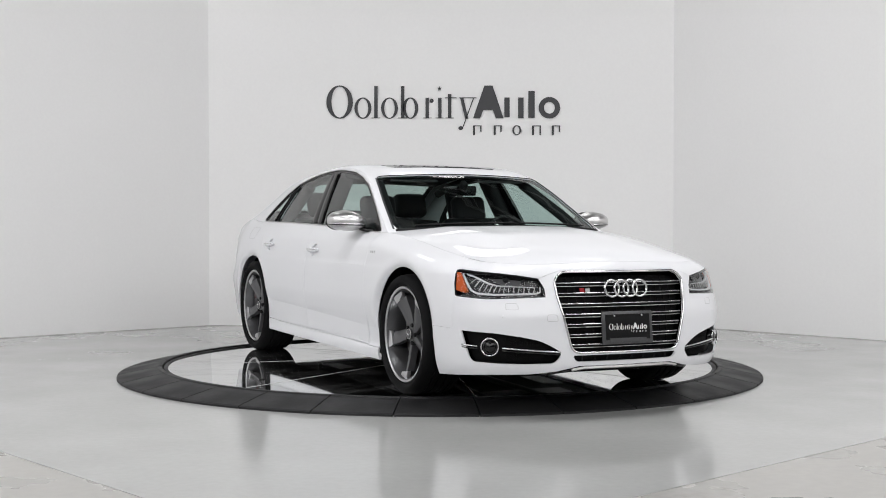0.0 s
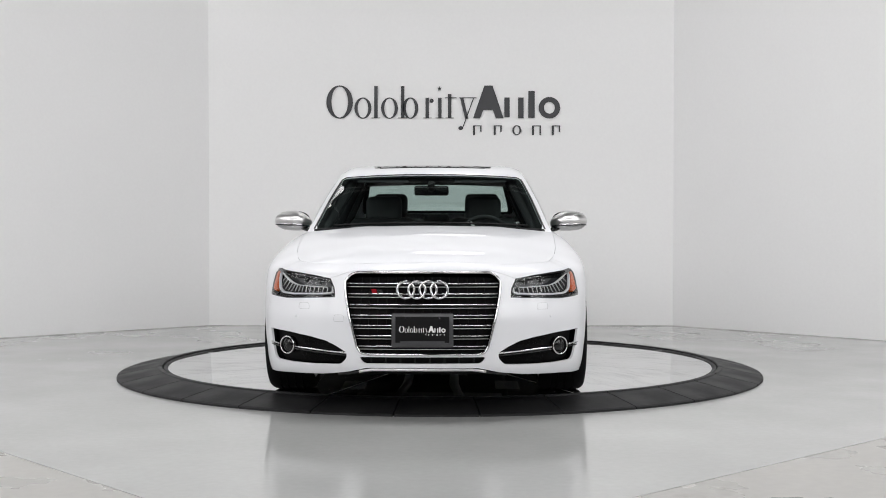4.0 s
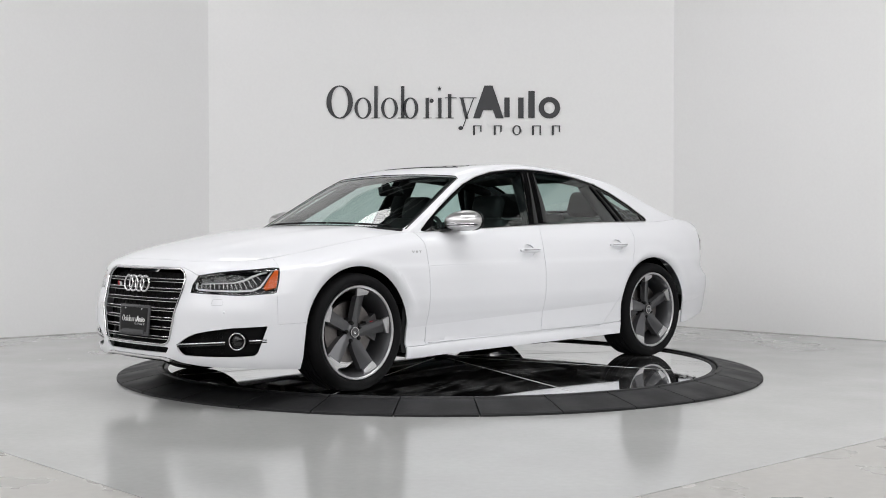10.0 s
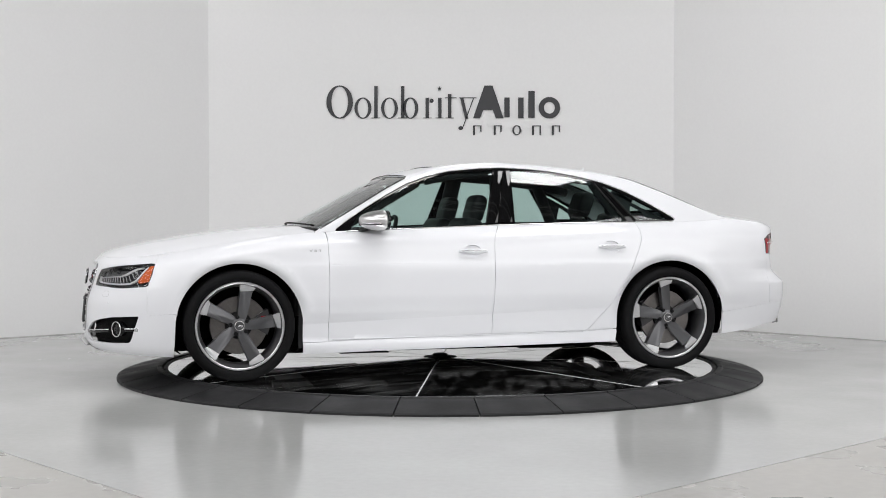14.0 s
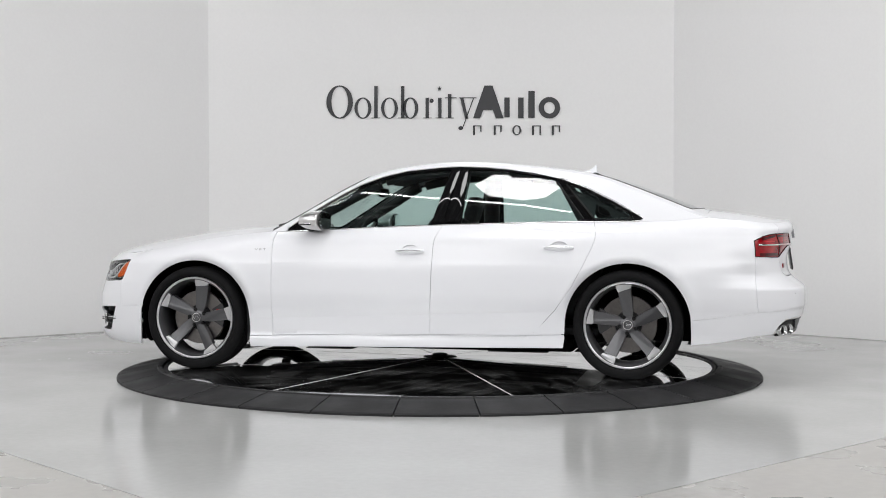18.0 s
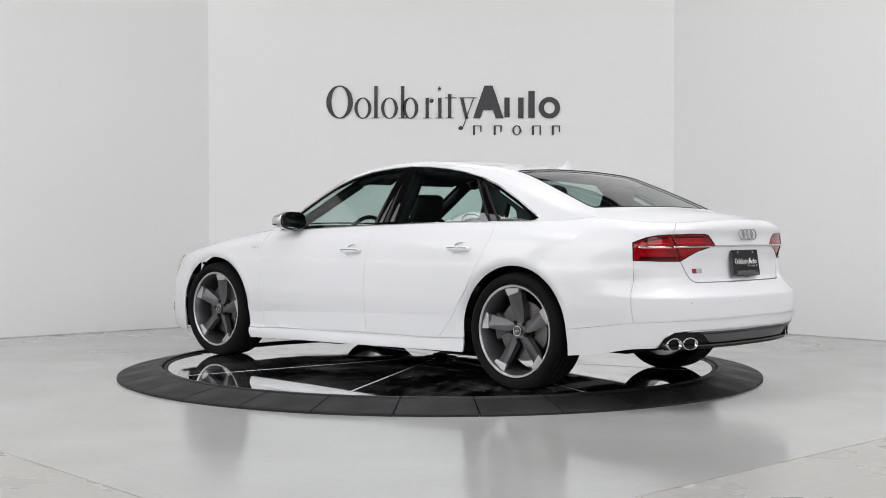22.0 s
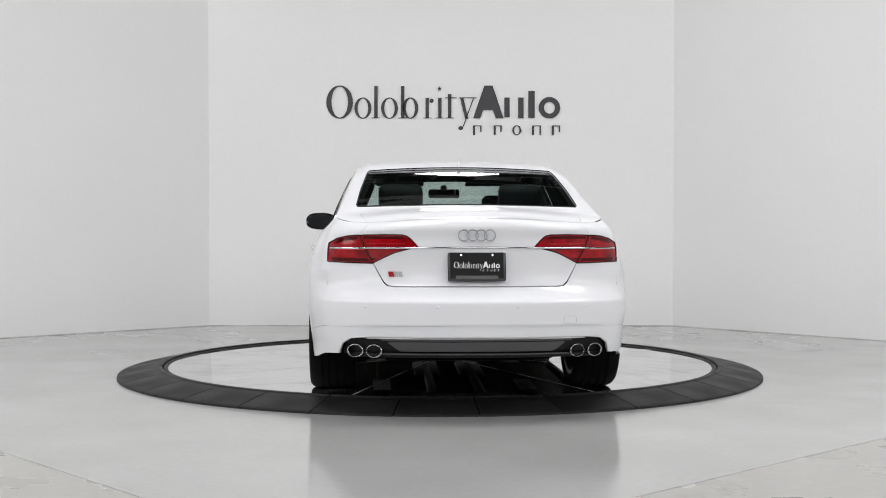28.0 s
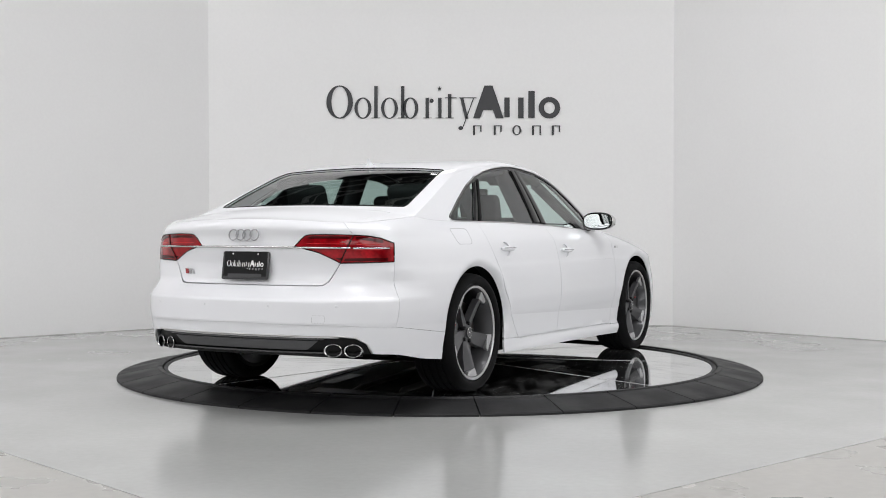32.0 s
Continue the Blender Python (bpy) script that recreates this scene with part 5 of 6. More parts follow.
for i, m in enumerate(SIDES):
    fog = link("fog_lamp_recess", sheet(skin, FOG, step=.03, sink=.045, lip=0, gap=-.004, mirror=m), MESHBLACK, car, "black honeycomb corner air intake")
    y0 = -1 if m else 1
    c = skin(np.array([FY(.757, .340)[0]]), np.array([.340]))[0] * [1, y0, 1]
    turn = pose(c[0] - .004, c[1] + y0 * .0, c[2], 0, 0, y0 * 33)
    bm = bmesh.new()
    ring_bar(bm, .047, .0042, turn @ Matrix.Rotation(radians(90), 4, "Y"))
    part("fog_ring", bm, CHROME, fog, "chrome ring", smooth="all")
    bm = bmesh.new()
    lathe(bm, [(.0, .0), (.025, -.004), (.040, -.014), (.046, -.03), (.046, -.06)], 32, "x")
    bm.transform(turn)
    part("fog_lens", bm, GLOSSBLACK, fog, smooth="all")
    for a, b in ((.412, .706), (.808, .862)):
        trims("fog_blade", skin, [FY(y, .312 + .028 * (y - .41) / .35) for y in np.linspace(a, b, 12)], .0075, CHROME, fog, lift=-.002, mirrors=(m,), flat=.7, label="chrome blade")
        trims("fog_blade_shadow", skin, [FY(y, .299 + .028 * (y - .41) / .35) for y in np.linspace(a, b, 12)], .005, GLOSSBLACK, fog, lift=-.004, mirrors=(m,))
    for r in range(9):
        for k in range(14):
            y, z = .45 + .028 * k + (.014 if r % 2 else 0), .27 + .0225 * r
            top = np.interp(y, [.43, .52, .69, .84], [.32, .372, .408, .424])
            if z < top - .012 and abs(y - .757) > .06 and abs(z - .325) > .014 and y < .82:
                s, _ = FY(y, z)
                trims("honeycomb_cell", skin, [(s + .0105 * math.cos(t * math.tau / 6 + .52), z + .0105 * math.sin(t * math.tau / 6 + .52)) for t in range(6)], .0014, MESHBLACK, fog, lift=-.040, closed=True, mirrors=(m,), sides=4)
    # headlamp
    lampbox = link("headlight", sheet(skin, LAMP, step=.025, sink=.050, lip=0, gap=-.003, mirror=m), HOUSING, car, "LED headlight with dark housing, silver light guide and amber corner")
    link("headlight_lens", sheet(skin, LAMP, step=.025, sink=.0005, lip=0, gap=.0015, mirror=m), CLEARLENS, lampbox, "clear lens")
    trims("headlight_rim", skin, fine_line(LAMP, .03), .0052, BLACK, lampbox, lift=-.006, closed=True, mirrors=(m,))
    link("headlight_side", joined("headlight_side", [sheet(skin, LAMP, [shrunk(fine_line(LAMP, .03), .014)], step=.02, sink=.008, lip=.05, mirror=m, gap=.002)]), GLOSSBLACK, lampbox)
    # lamp inside: amber wedge at the outer end, a bright guide below, a comb of light slots and a silver blade over it
    link("amber_reflector", sheet(skin, [LP(.985, .95), LP(.945, .95), LP(.87, .60), LP(.80, .20), LP(.83, .10), LP(.94, .10)], step=.015, sink=.007, lip=.02, gap=.0, mirror=m), AMBER, lampbox, "amber side reflector")
    link("light_guide", sheet(skin, band([(.035, .80, .05), (.035, .30, .06), (.07, .155, .07), (.20, .12, .07), (.50, .115, .075), (.68, .13, .085), (.765, .26, .085), (.82, .50, .075), (.875, .76, .06), (.915, .95, .05)]), step=.012, sink=.012, lip=.014, gap=0, mirror=m), LIGHTGUIDE, lampbox, "frosted daytime light guide")
    link("upper_blade", sheet(skin, band([(.10, .54, .02), (.30, .52, .025), (.48, .53, .035), (.58, .62, .075), (.68, .78, .085), (.78, .92, .06), (.86, .96, .03)]), step=.012, sink=.016, lip=.012, gap=0, mirror=m), LIGHTGUIDE, lampbox, "silver blade over the light slots")
    low_v, high_v = curve((.05, .22), (.55, .22), (.66, .27), (.73, .42), (.80, .68), (.86, .90)), curve((.05, .52), (.45, .50), (.55, .56), (.62, .68), (.70, .84), (.80, .95))
    for k in range(14):
        u = .10 + .052 * k
        trims("light_slot", skin, [LP(u, float(low_v(u))), LP(u - .008 - .075 * max(0, (u - .4)) / .4, float(high_v(u - .06 * max(0, u - .4) / .4)))], .0022, LIGHTGUIDE, lampbox, lift=-.020, mirrors=(m,), sides=6)
    link("reflector_plate", sheet(skin, [LP(.06, .62), LP(.42, .62), LP(.50, .70), LP(.58, .90), LP(.30, .92), LP(.06, .90)], step=.02, sink=.040, lip=.01, gap=0, mirror=m), GREYTRIM, lampbox, "dark grey reflector plate")
    for u, v in ((.16, .76), (.34, .78)):
        s, z = LP(u, v)
        c = skin(np.array([s]), np.array([z]))[0] * [1, y0, 1]
        bm = bmesh.new()
        lathe(bm, [(0, .012), (.010, .010), (.016, .002), (.018, -.01), (.018, -.03)], 20, "x")
        bm.transform(pose(c[0] - .045, c[1], c[2], 0, 0, y0 * 12))
        part("projector", bm, HOUSING, lampbox, smooth="all")
    # washer flap, sensor and tow cover lines
    for nm, cy, cz, a, b in (("washer_flap", .655, .562, .032, .017), ("towing_cover", .455, .500, .030, .018)):
        if nm == "towing_cover" and not m:
            continue
        pts = rounded([FY(cy - a, cz - b), FY(cy + a, cz - b), FY(cy + a * .85, cz + b), FY(cy - a * .85, cz + b)], .012)
        trims(nm + "_joint", skin, pts, .0009, JOINTLINE, bumper, lift=.0, closed=True, mirrors=(m,), sides=5)
    bm = bmesh.new()
    c = skin(np.array([FY(.70, .505)[0]]), np.array([.505]))[0] * [1, y0, 1]
    lathe(bm, [(0, .0006), (.008, .0006), (.009, -.004)], 16, "x")
    bm.transform(pose(c[0], c[1], c[2], 0, 0, y0 * 25))
    part("parking_sensor", bm, PAINT, bumper, smooth="all")


# ---- tail ----
for i, m in enumerate(SIDES):
    y0 = -1 if m else 1
    outer = LAMP_R + LAMP_R_LOW + [RY(.74, .801)]
    lamp = link("tail_light", sheet(skin, outer, step=.02, sink=.002, lip=.02, mirror=m), REDLENS, car, "glossy red LED tail light with a silver strip")
    inner = link("tail_light_inner", sheet(skin, LAMP_R_IN, step=.02, sink=.002, lip=.02, mirror=m), REDLENS, boot, "red inner tail light on the boot lid")
    for par, poly in ((lamp, [RY(.770, .905), RY(.72, .917), RY(.645, .928), RY(.645, .942), RY(.70, .937), RY(.765, .924)]), (inner, [RY(.615, .929), RY(.50, .931), RY(.41, .929), RY(.385, .934), RY(.42, .944), RY(.615, .943)]),
                      (lamp, [RY(.79, .808), RY(.578, .806), RY(.590, .822), RY(.79, .826)]), (inner, [RY(.572, .807), RY(.535, .822), RY(.580, .826)])):
        link("dark_band", sheet(skin, rounded(poly, .005), step=.02, sink=.0008, lip=0, gap=0, mirror=m), DARKRED, par)
    trims("tail_light_edge", skin, fine_line(LAMP_R_IN, .02), .0030, DEEPRED, inner, lift=.0, closed=True, mirrors=(m,))
    trims("tail_strip", skin, [RY(y, .878 + .004 * (.63 - y)) for y in np.linspace(.635, .795, 8)], .0058, CHROME, lamp, lift=.001, mirrors=(m,))
    for par, a, b, z in ((lamp, .650, .760, .900), (inner, .385, .600, .902), (lamp, .60, .770, .870)):
        trims("led_line", skin, [RY(y, z) for y in np.linspace(a, b, 8)], .0020, LEDRED, par, lift=.0004, mirrors=(m,), sides=6)
    trims("tail_light_edge", skin, fine_line(outer, .02), .0034, DEEPRED, lamp, lift=.0, closed=True, mirrors=(m,))
chrome = [RY(y, .880 + .004 * (1 - abs(y) / .63)) for y in np.linspace(.625, 0, 24)]
trims("boot_chrome", skin, chrome + rflip(chrome)[1:], .0072, CHROME, boot, lift=.003, mirrors=(False,), flat=.8, label="chrome strip between the tail lights")
rings_at(-2.567, .950, .0298, .0039, .0468, boot, -1, RINGGREY)
plate(-2.549, .782, .315, .165, -1, .009, .012, boot, "rear_plate")
for nm, y, w, mat in (("boot_badge", .472, .028, BADGERED), ("boot_badge_bar", .441, .020, BADGE), ("boot_badge_bar", .418, .020, BADGE)):
    c = skin(np.array([RY(y, .738)[0]]), np.array([.738]))[0]
    bm = bmesh.new()
    prism(bm, [(0, 0), (w, 0), (w - .006, .028), (-.006, .028)], .004, lambda u, v, q: (-q, -u, v))
    bm.transform(pose(c[0] - .001, c[1], .724, 0, 0, -20))
    part(nm, bm, mat, boot)
rear_bumper = [o for o in car.children if o.name.startswith("rear_bumper")][0]
DB = [RY(.735, .330), RY(.725, .362), RY(.68, .392), RY(.60, .401), RY(.3, .401)]
DD = DB + rflip(DB) + [RY(-.735, .290), RY(-.5, .282), RY(0, .280), RY(.5, .282), RY(.735, .290)]
diffuser = link("rear_diffuser", sheet(skin, DD, step=.03, sink=.028, lip=.03, gap=0), BLACK, car, "black rear diffuser with grey insert")
link("diffuser_insert", sheet(skin, rounded([RY(.49, .372), RY(-.49, .372), RY(-.42, .318), RY(.42, .318)], .015), step=.03, sink=.014, lip=.02, gap=0), GREYTRIM, diffuser, "grey diffuser blade")
for z, h, mat in ((.392, .60, SATIN), (.382, .52, GREYTRIM), (.303, .52, GREYTRIM), (.290, .70, BLACK)):
    l = [RY(y, z) for y in np.linspace(h, 0, 20)]
    trims("diffuser_rib", skin, l + rflip(l)[1:], .0045 if mat != BLACK else .012, mat, diffuser, lift=-.012 if mat != BLACK else -.02, mirrors=(False,))
DR = [RY(.742, .305), RY(.728, .362), RY(.682, .394), RY(.60, .403), RY(.3, .403)]
l = DR + [RY(0, .403)]
trims("diffuser_trim", skin, l + rflip(l)[1:], .0055, SATIN, diffuser, lift=-.002, mirrors=(False,), label="silver edge of the diffuser")
for y in (.658, .556, -.556, -.658):
    slant = Matrix(((1, math.copysign(.55, y), 0, 0), (0, 1, 0, 0), (0, 0, 1, 0), (0, 0, 0, 1)))
    bm = bmesh.new()
    lathe(bm, [(.036, -.12), (.041, -.02), (.0425, .0), (.0405, .006), (.0375, .002), (.035, -.10), (.0, -.11)], 36, "x")
    x = -2.520 if abs(y) < .6 else -2.480
    bm.transform(Matrix.Translation((x, y, .322)) @ slant @ Matrix.Rotation(radians(180), 4, "Z") @ Matrix.Diagonal((1, 1.0, .82, 1)))
    t = part("tailpipe", bm, CHROME, car, "round chrome tailpipe", smooth=True)
    bm = bmesh.new()
    ring_bar(bm, .0405, .0042, Matrix.Translation((x, y, .322)) @ slant @ pose(0, 0, 0, 0, 90, 0) @ Matrix.Diagonal((.82, 1.0, 1, 1)), 40, 8)
    part("tailpipe_ring", bm, CHROME, t, smooth="all")
    bm = bmesh.new()
    lathe(bm, [(0, -.05), (.036, -.05), (.036, -.012)], 28, "x")
    bm.transform(Matrix.Translation((x, y, .322)) @ slant @ Matrix.Rotation(radians(180), 4, "Z") @ Matrix.Diagonal((1, 1.0, .82, 1)))
    part("tailpipe_bore", bm, BLACK, t)
for y in (.60, .215, -.215, -.60):
    c = skin(np.array([RY(y, .565)[0]]), np.array([.565]))[0]
    bm = bmesh.new()
    lathe(bm, [(0, .0005), (.0085, .0005), (.0095, -.004)], 16, "x")
    bm.transform(pose(c[0], c[1], .565, 0, 0, 180 - y * 45))
    part("parking_sensor", bm, PAINT, rear_bumper, smooth="all")
trims("towing_cover_joint", skin, rounded([RY(-.47, .475), RY(-.54, .475), RY(-.54, .515), RY(-.47, .515)], .012), .0009, JOINTLINE, rear_bumper, lift=0, closed=True, mirrors=(False,), sides=5)
trims("fuel_flap_joint", skin, fine_line(rounded([SX(-1.51, .892), SX(-1.69, .892), SX(-1.71, .985), SX(-1.50, .985)], .03), .02), .0012, JOINTLINE, quarters[1], lift=0, closed=True, mirrors=(True,), sides=5)


# ---- sides: handles, mirrors, badges ----
def handle(x, z, m, door, cup):
    link("handle_cup", sheet(skin, cup, step=.02, sink=.013, lip=0, gap=-.004, mirror=m), PAINT, door)
    xs_ = np.linspace(x + .098, x - .098, 15)
    lift = [.004 + .022 * math.sin(math.pi * min(1, max(0, (k + .8) / 15.6))) ** .45 for k in range(15)]
    bm = bmesh.new()
    rows = []
    for k, xx in enumerate(xs_):
        p = skin(np.array([SX(xx, z)[0]]), np.array([z]))[0]
        end = math.sin(math.pi * (k + .6) / 15.2) ** .35
        ring = []
        for j in range(12):
            a = j * math.tau / 12
            ring.append(bm.verts.new((p[0], (p[1] + lift[k] + .0075 * math.cos(a)) * (-1 if m else 1), z + .0175 * end * math.sin(a))))
        rows.append(ring)
    for p, q in zip(rows, rows[1:]):
        for j in range(12):
            bm.faces.new((p[j], p[(j + 1) % 12], q[(j + 1) % 12], q[j]))
    bm.faces.new(rows[0]), bm.faces.new(rows[-1])
    bmesh.ops.recalc_face_normals(bm, faces=bm.faces)
    h = part("door_handle", bm, PAINT, door, "white door handle with a chrome edge", smooth=True)
    trims("handle_trim", skin, [SX(xx, z - .003) for xx in xs_[1:-1]], .003, CHROME, h, lift=.0315, mirrors=(m,))


for i, m in enumerate(SIDES):
    handle(-.052, .831, m, doors_f[i], CUP_F)
    handle(-1.052, .857, m, doors_r[i], CUP_R)
    # belt strip and rub line
    trims("sill_edge", skin, [SX(x, .262 - .0105 * (x - .4)) for x in np.linspace(.90, -.84, 24)], .003, PAINT, lift=.001, mirrors=(m,))
    y0 = -1 if m else 1
    # door mirror
    bm = bmesh.new()
    bmesh.ops.create_uvsphere(bm, u_segments=36, v_segments=22, radius=1)
    for v in bm.verts:
        x, y, z = v.co
        f = lambda t, e: math.copysign(abs(t) ** e, t)
        x, y, z = f(x, .85), f(y, .72), f(z, .78)
        taper = 1 - .16 * max(0, y)
        toe = max(0, -y) ** 2
        v.co = ((x * .150 * taper if x > 0 else x * .028) + .575, (y * (.118 if y > 0 else .132) + .950), z * .068 * taper * (1 - .12 * (x > 0) * x) * (1 - .42 * toe * (z > 0)) + 1.034 - .012 * toe)
    for v in bm.verts:
        v.co.x -= .02 * max(0, v.co.y - .90)
        v.co.y *= y0
    bmesh.ops.recalc_face_normals(bm, faces=bm.faces)
    mir = part("door_mirror", bm, SATIN, car, "brushed aluminium door mirror on a black foot", smooth="all")
    bm = bmesh.new()
    n = 40
    rim_ = [(.100 * math.copysign(abs(math.cos(t * math.tau / n)) ** .75, math.cos(t * math.tau / n)), .053 * math.copysign(abs(math.sin(t * math.tau / n)) ** .75, math.sin(t * math.tau / n))) for t in range(n)]
    prism(bm, rim_, .006, lambda u, v, w: (.536 - w + .055 * u, y0 * (.950 + u), 1.034 + v))
    part("mirror_glass", bm, MIRRORGLASS, mir, "mirror glass")
    bm = bmesh.new()
    tube(bm, [(.543 + .02 * u, y0 * (.950 + u * 1.08), 1.034 + v * 1.1) for u, v in rim_], .007, 8, True)
    part("mirror_rim", bm, GLOSSBLACK, mir, smooth="all")
    bm = bmesh.new()
    line = []
    for k in range(25):
        a, w = radians(-78 + 158 * k / 24), .93
        x, y = f(w * math.cos(a), .85), f(w * math.sin(a), .72)
        taper = 1 - .16 * max(0, y)
        line.append((x * .152 * taper + .577, y0 * (y * (.119 if y > 0 else .133) + .950), f(-.30, .78) * .068 * taper * (1 - .12 * x) + 1.034 - .012 * max(0, -y) ** 2))
    tube(bm, [(q[0] - .02 * max(0, abs(q[1]) - .90), q[1], q[2]) for q in line], .0042, 8)
    part("indicator_strip", bm, CHROME, mir, smooth="all")
    bm = bmesh.new()
    tube(bm, [(q[0] - .02 * max(0, abs(q[1]) - .90) - .001, q[1] - y0 * .0004, q[2] - .0062) for q in line], .0026, 8)
    part("mirror_seam", bm, BLACK, mir, smooth="all")
    bm = bmesh.new()
    tube(bm, [(.640, y0 * .865, .985), (.655, y0 * .845, .978), (.68, y0 * .82, .972), (.70, y0 * .785, .968)], .026, 14, flat=.6)
    part("mirror_foot", bm, GLOSSBLACK, mir, "black mirror foot", smooth="all")
    # engine badge on the wing
    for k, ch in enumerate("V8T"):
        c = skin(np.array([SX(1.040 - .030 * k * y0 - (.060 if y0 < 0 else 0), .836)[0]]), np.array([.836]))[0]
        text = bpy.data.curves.new("wing_badge_letter", "FONT")
        text.body, text.size, text.extrude, text.offset, text.align_x, text.align_y = ch, .026, .0015, .0006, "CENTER", "CENTER"
        probe = bpy.data.objects.new("wing_badge_letter", text)
        scene.collection.objects.link(probe)
        bpy.context.view_layer.update()
        me = bpy.data.meshes.new_from_object(probe.evaluated_get(bpy.context.evaluated_depsgraph_get()))
        bpy.data.objects.remove(probe)
        me.transform(Matrix.Translation((c[0], y0 * (c[1] + .0012), .836)) @ Matrix.Rotation(math.pi if y0 > 0 else 0, 4, "Z") @ Matrix.Rotation(math.pi / 2, 4, "X") @ Matrix.Diagonal((1.25, .8, 1, 1)))
        link("wing_badge_letter", me, BADGE, car)
    trims("wing_crease", skin, [SX(x, .748 + .008 * (1 - x)) for x in np.linspace(.90, -1.0, 10)], .0012, PAINT, lift=-.0012, mirrors=(m,))

# roof fin, wind deflector, cowl, wipers
bm = bmesh.new()
prism(bm, [(-1.10, 0), (-1.125, .014), (-1.160, .026), (-1.180, .042), (-1.197, .066), (-1.206, .067), (-1.204, .040), (-1.212, 0)], .018, lambda u, v, w: (u, w - .009, v + float(cabin_top(u, 0)) - .004), bevel=.004)
part("antenna_fin", bm, PAINT, car, "white shark-fin antenna", smooth=True)
bm = bmesh.new()
tube(bm, [(.105 - .10 * y * y, y, float(cabin_top(.105, y)) - .001) for y in np.linspace(-.38, .38, 16)], .009, 8, flat=.6)
part("wind_deflector", bm, BLACK, car, "black sunroof wind deflector", smooth="all")
trims("cowl", roof_skin, [(1.078 - 0.19 * y * y, y) for y in np.linspace(-.752, .752, 32)], .014, BLACK, lift=-.006, mirrors=(False,), label="black cowl strip below the windscreen")
trims("windscreen_seal", roof_skin, fine_line(SCREEN, .05), .0030, BLACK, lift=.0, closed=True, mirrors=(False,))
trims("rear_window_seal", roof_skin, fine_line(REAR, .05), .0036, BLACK, lift=.0, closed=True, mirrors=(False,))
for line in DIVIDERS:
    trims("quarter_window_divider", side_skin, line, .0075, BLACK, lift=.0, label="black rubber divider bar")
trims("windscreen_side_trim", roof_skin, [(x, float(cant(x)) - .043) for x in np.linspace(.95, .345, 24)], .0065, GREYTRIM, lift=.0, flat=.5, label="grey drip rail beside the windscreen")
for a, b in ((-.62, .08), (.10, .64)):
    trims("wiper", roof_skin, [(1.045 - 0.18 * y * y, y) for y in np.linspace(a, b, 12)], .006, BLACK, lift=.008, mirrors=(False,), label="black wiper blade")


# ---- cabin ----
def cushion(name, size, at, tilt=0, bevel=.05, parent=None, mat=CABIN, label=""):
    bm = bmesh.new()
    box(bm, (0, 0, 0), size, bevel, segs=4)
    ob = part(name, bm, mat, parent or car, label, smooth=True)
    ob.matrix_basis = pose(*at, 0, tilt, 0)
    return ob


for y in (.37, -.37):
    seat = cushion("front_seat", (.52, .52, .16), (.235, y, .468), -8, .06, label="black leather front seat")
    for nm, size, at, tilt, bev in (("backrest", (.15, .50, .62), (-.27, 0, .33), -12, .06), ("headrest", (.10, .27, .20), (-.37, 0, .71), -8, .045), ("side_bolster", (.13, .09, .50), (-.21, .23, .30), -12, .04), ("side_bolster", (.13, .09, .50), (-.21, -.23, .30), -12, .04)):
        bm = bmesh.new()
        box(bm, (0, 0, 0), size, bev, segs=4)
        ob = part(nm, bm, CABIN, seat, smooth=True)
        ob.matrix_basis = pose(*at, 0, tilt, 0)
bench = cushion("rear_bench", (.52, 1.36, .18), (-.92, 0, .48), -6, .06, label="black leather rear bench")
for nm, size, at, tilt, bev in (("backrest", (.16, 1.34, .58), (-.30, 0, .31), -20, .06), ("headrest", (.11, .28, .20), (-.34, .38, .725), -14, .045), ("headrest", (.11, .28, .20), (-.34, -.38, .725), -14, .045), ("headrest", (.09, .22, .10), (-.41, 0, .61), -14, .035)):
    bm = bmesh.new()
    box(bm, (0, 0, 0), size, bev, segs=4)
    ob = part(nm, bm, CABIN, bench, smooth=True)
    ob.matrix_basis = pose(*at, 0, tilt, 0)
bm = bmesh.new()
prism(bm, [(1.06, .93), (.92, .962), (.72, .955), (.60, .92), (.55, .82), (.60, .66), (.80, .50), (1.05, .50)], 1.50, lambda u, v, w: (u, w - .75, v), bevel=.02)
dash = part("dashboard", bm, CABINGREY, car, "dark grey dashboard", smooth=True)
bm = bmesh.new()
box(bm, (.70, .37, .955), (.16, .36, .05), .02)
part("instrument_hood", bm, CABIN, dash, smooth=True)
bm = bmesh.new()
ring_bar(bm, .178, .015, pose(.43, .37, .90, 0, 66, 0), 40, 10)
sw = part("steering_wheel", bm, CABIN, car, "black leather steering wheel", smooth="all")
bm = bmesh.new()
box(bm, (0, 0, 0), (.13, .15, .04), .02, pose(.435, .37, .90, 0, 66, 0))
part("airbag_boss", bm, CABINGREY, sw, smooth=True)
for a in (0, 125, 235):
    bm = bmesh.new()
    tube(bm, [pose(.43, .37, .90, 0, 66, 0) @ Vector((math.cos(radians(a + 90)) * .05 * 1, math.sin(radians(a + 90)) * .05, 0)), pose(.43, .37, .90, 0, 66, 0) @ Vector((math.cos(radians(a + 90)) * .17, math.sin(radians(a + 90)) * .17, 0))], .012, 8)
    part("wheel_spoke", bm, SATIN, sw, smooth="all")
cushion("centre_console", (1.0, .24, .30), (.20, 0, .48), 0, .04, mat=CABINGREY)
cushion("cabin_floor", (2.3, 1.50, .06), (-.15, 0, .30), 0, .02, mat=CABINGREY)
cushion("rear_shelf", (.55, 1.30, .04), (-1.62, 0, 1.03), 2, .015, mat=CABINGREY)
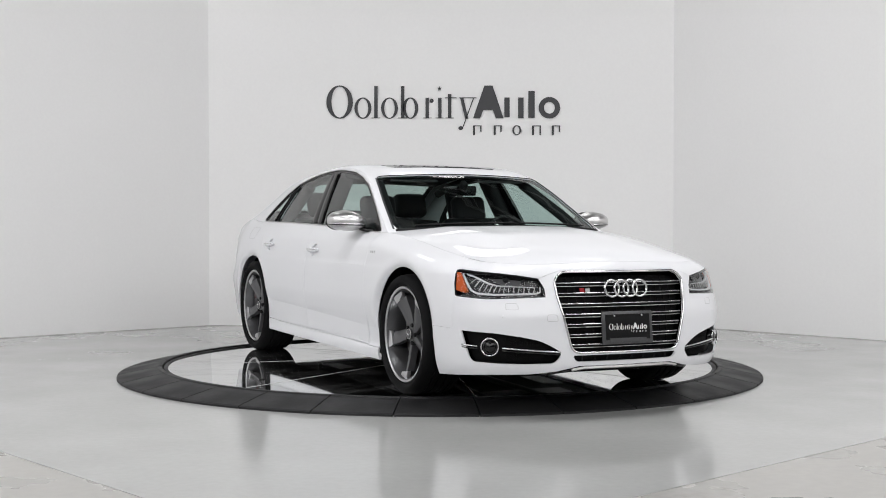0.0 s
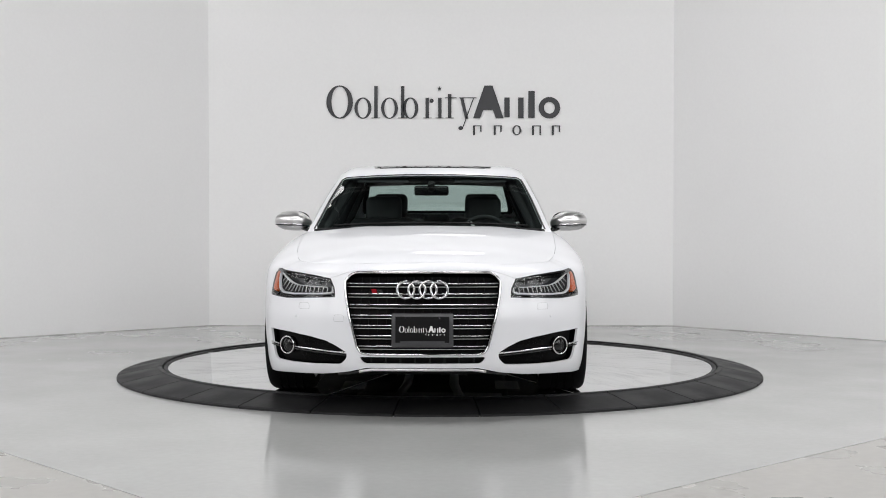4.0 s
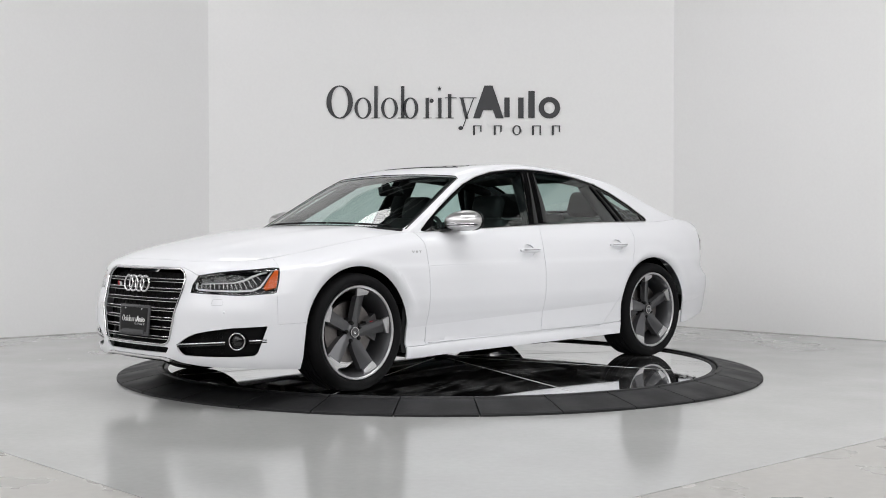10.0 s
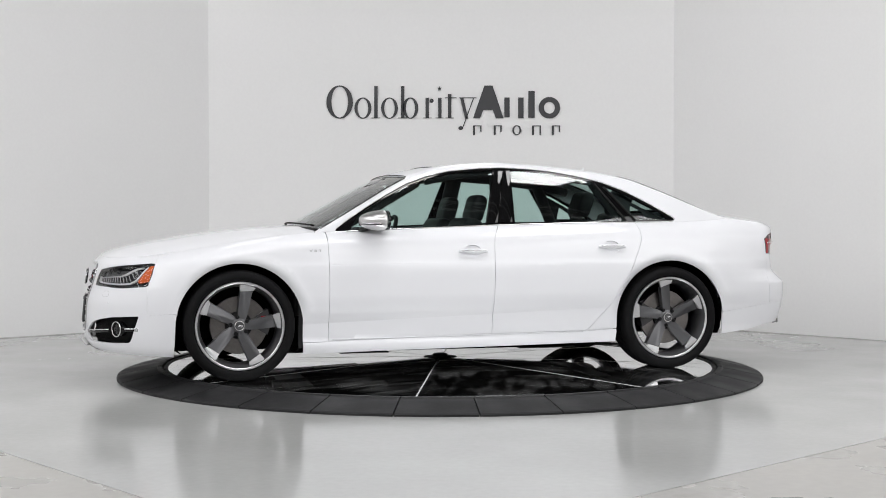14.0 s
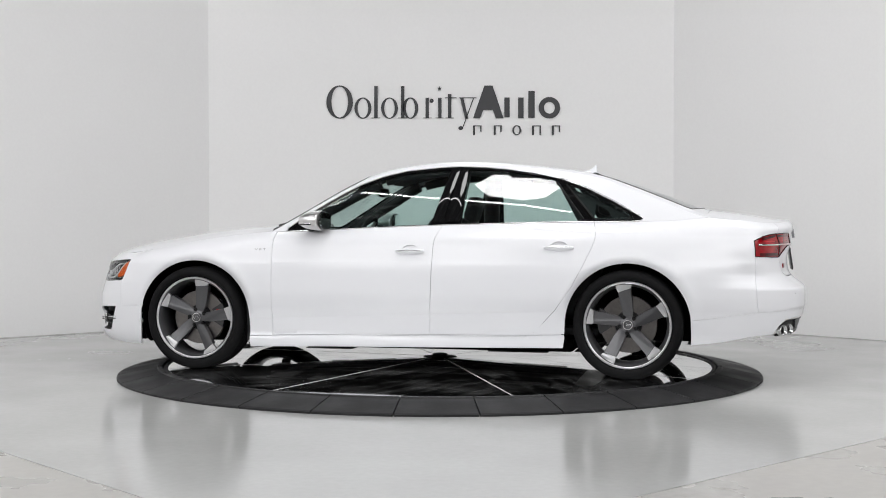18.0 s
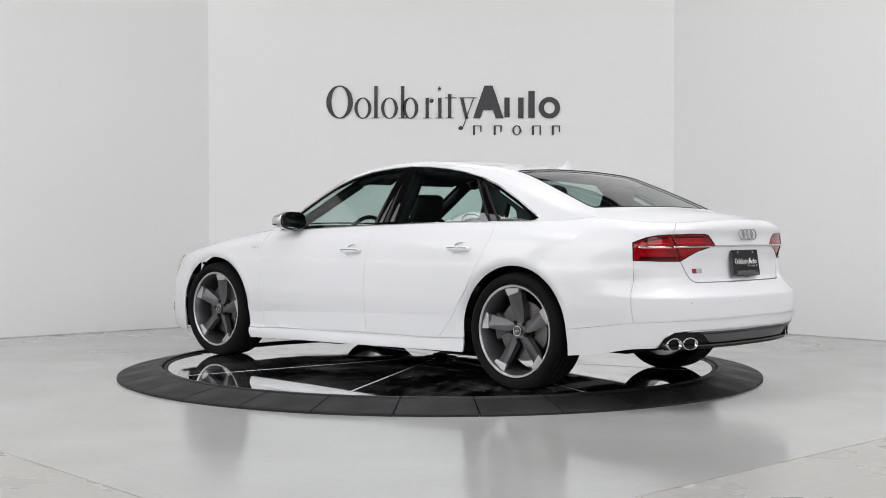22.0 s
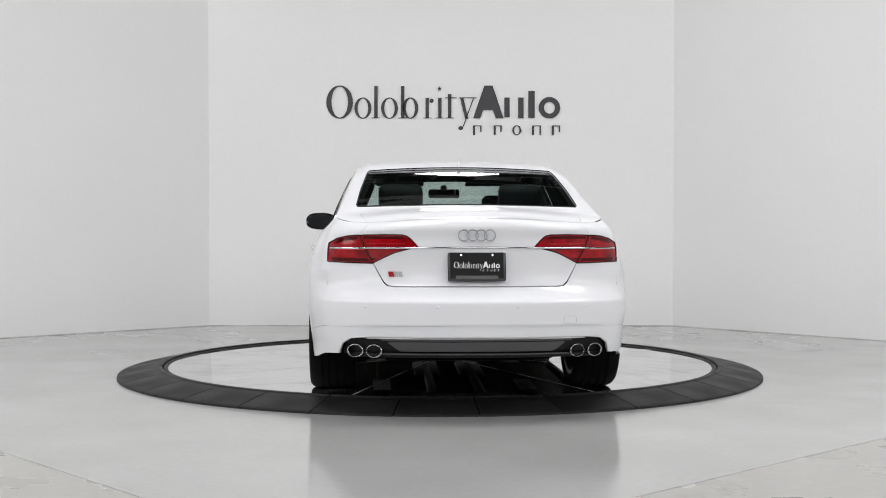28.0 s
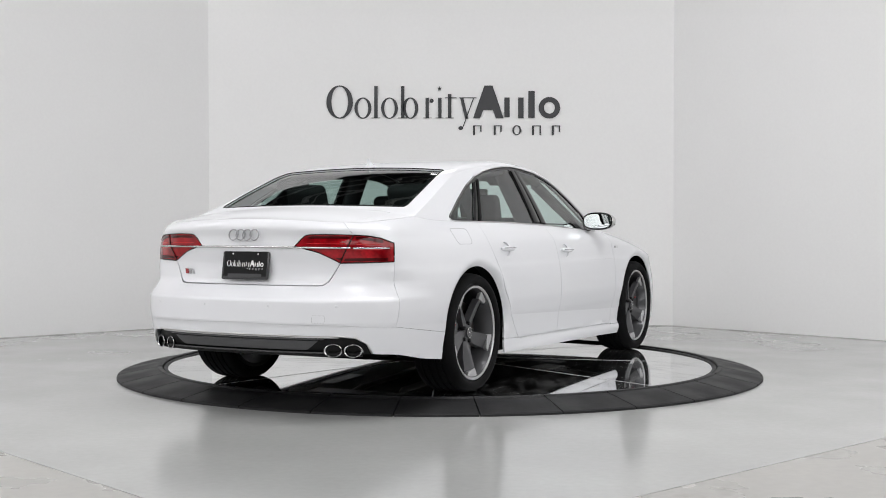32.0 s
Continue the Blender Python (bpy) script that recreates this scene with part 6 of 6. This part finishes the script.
cushion("rear_view_mirror", (.035, .24, .07), (.385, 0, 1.245), 12, .016, mat=GLOSSBLACK, label="black rear-view mirror")
cushion("mirror_mount", (.06, .05, .07), (.430, 0, 1.275), 30, .02, mat=BLACK)
link("headliner", sheet(roof_skin, [(.34, .56), (.34, -.56), (-.6, -.60), (-1.235, -.56), (-1.235, .56), (-.6, .60)], step=.10, sink=.035, lip=0, gap=0), HEADLINER, car, "grey headliner")
for m in (1, -1):
    cushion("sun_visor", (.16, .36, .018), (.28, m * .34, 1.340), 24, .008, mat=HEADLINER)
    for nm, x0, z0, x1, z1, y0, y1, w in (("a_pillar_lining", .88, .945, .25, 1.300, .715, .570, .038), ("b_pillar_lining", -.29, .95, -.34, 1.36, .765, .575, .062), ("c_pillar_lining", -1.24, .97, -1.04, 1.31, .765, .60, .045)):
        bm = bmesh.new()
        tube(bm, [(x0 + (x1 - x0) * k / 6, m * (y0 + (y1 - y0) * k / 6), z0 + (z1 - z0) * k / 6) for k in range(7)], w, 8)
        part(nm, bm, CABINGREY, car, smooth="all")
for m in (1, -1):
    bm = bmesh.new()
    tube(bm, [(x, m * (float(cant(x)) - .045), float(cant_z(x)) - .048) for x in np.linspace(.20, -1.30, 20)], .034, 8)
    part("roof_rail_lining", bm, CABINGREY, car, "dark roof rail lining", smooth="all")
bm = bmesh.new()
box(bm, (0, 0, 0), (.06, 1.3, .42), .02)
ob = part("rear_bulkhead", bm, BLACK, car)
ob.matrix_basis = pose(-1.42, 0, .80, 0, -18, 0)
bm = bmesh.new()
box(bm, (1.10, 0, .66), (.05, 1.45, .52), .01)
part("front_bulkhead", bm, BLACK, car)


# ---- what moves: the car and the deck turn together ----
def motions():
    rows_car, rows_deck = [], []
    for k, a in enumerate(HEADING):
        m = pose(0, 0, 0, 0, 0, a)
        rows_deck.append((k * 0.5, m))
        rows_car.append((k * 0.5, m @ pose(-AXIS[0], -AXIS[1], DECK)))
    walk(turntable, rows_deck)
    walk(car, rows_car)


motions()
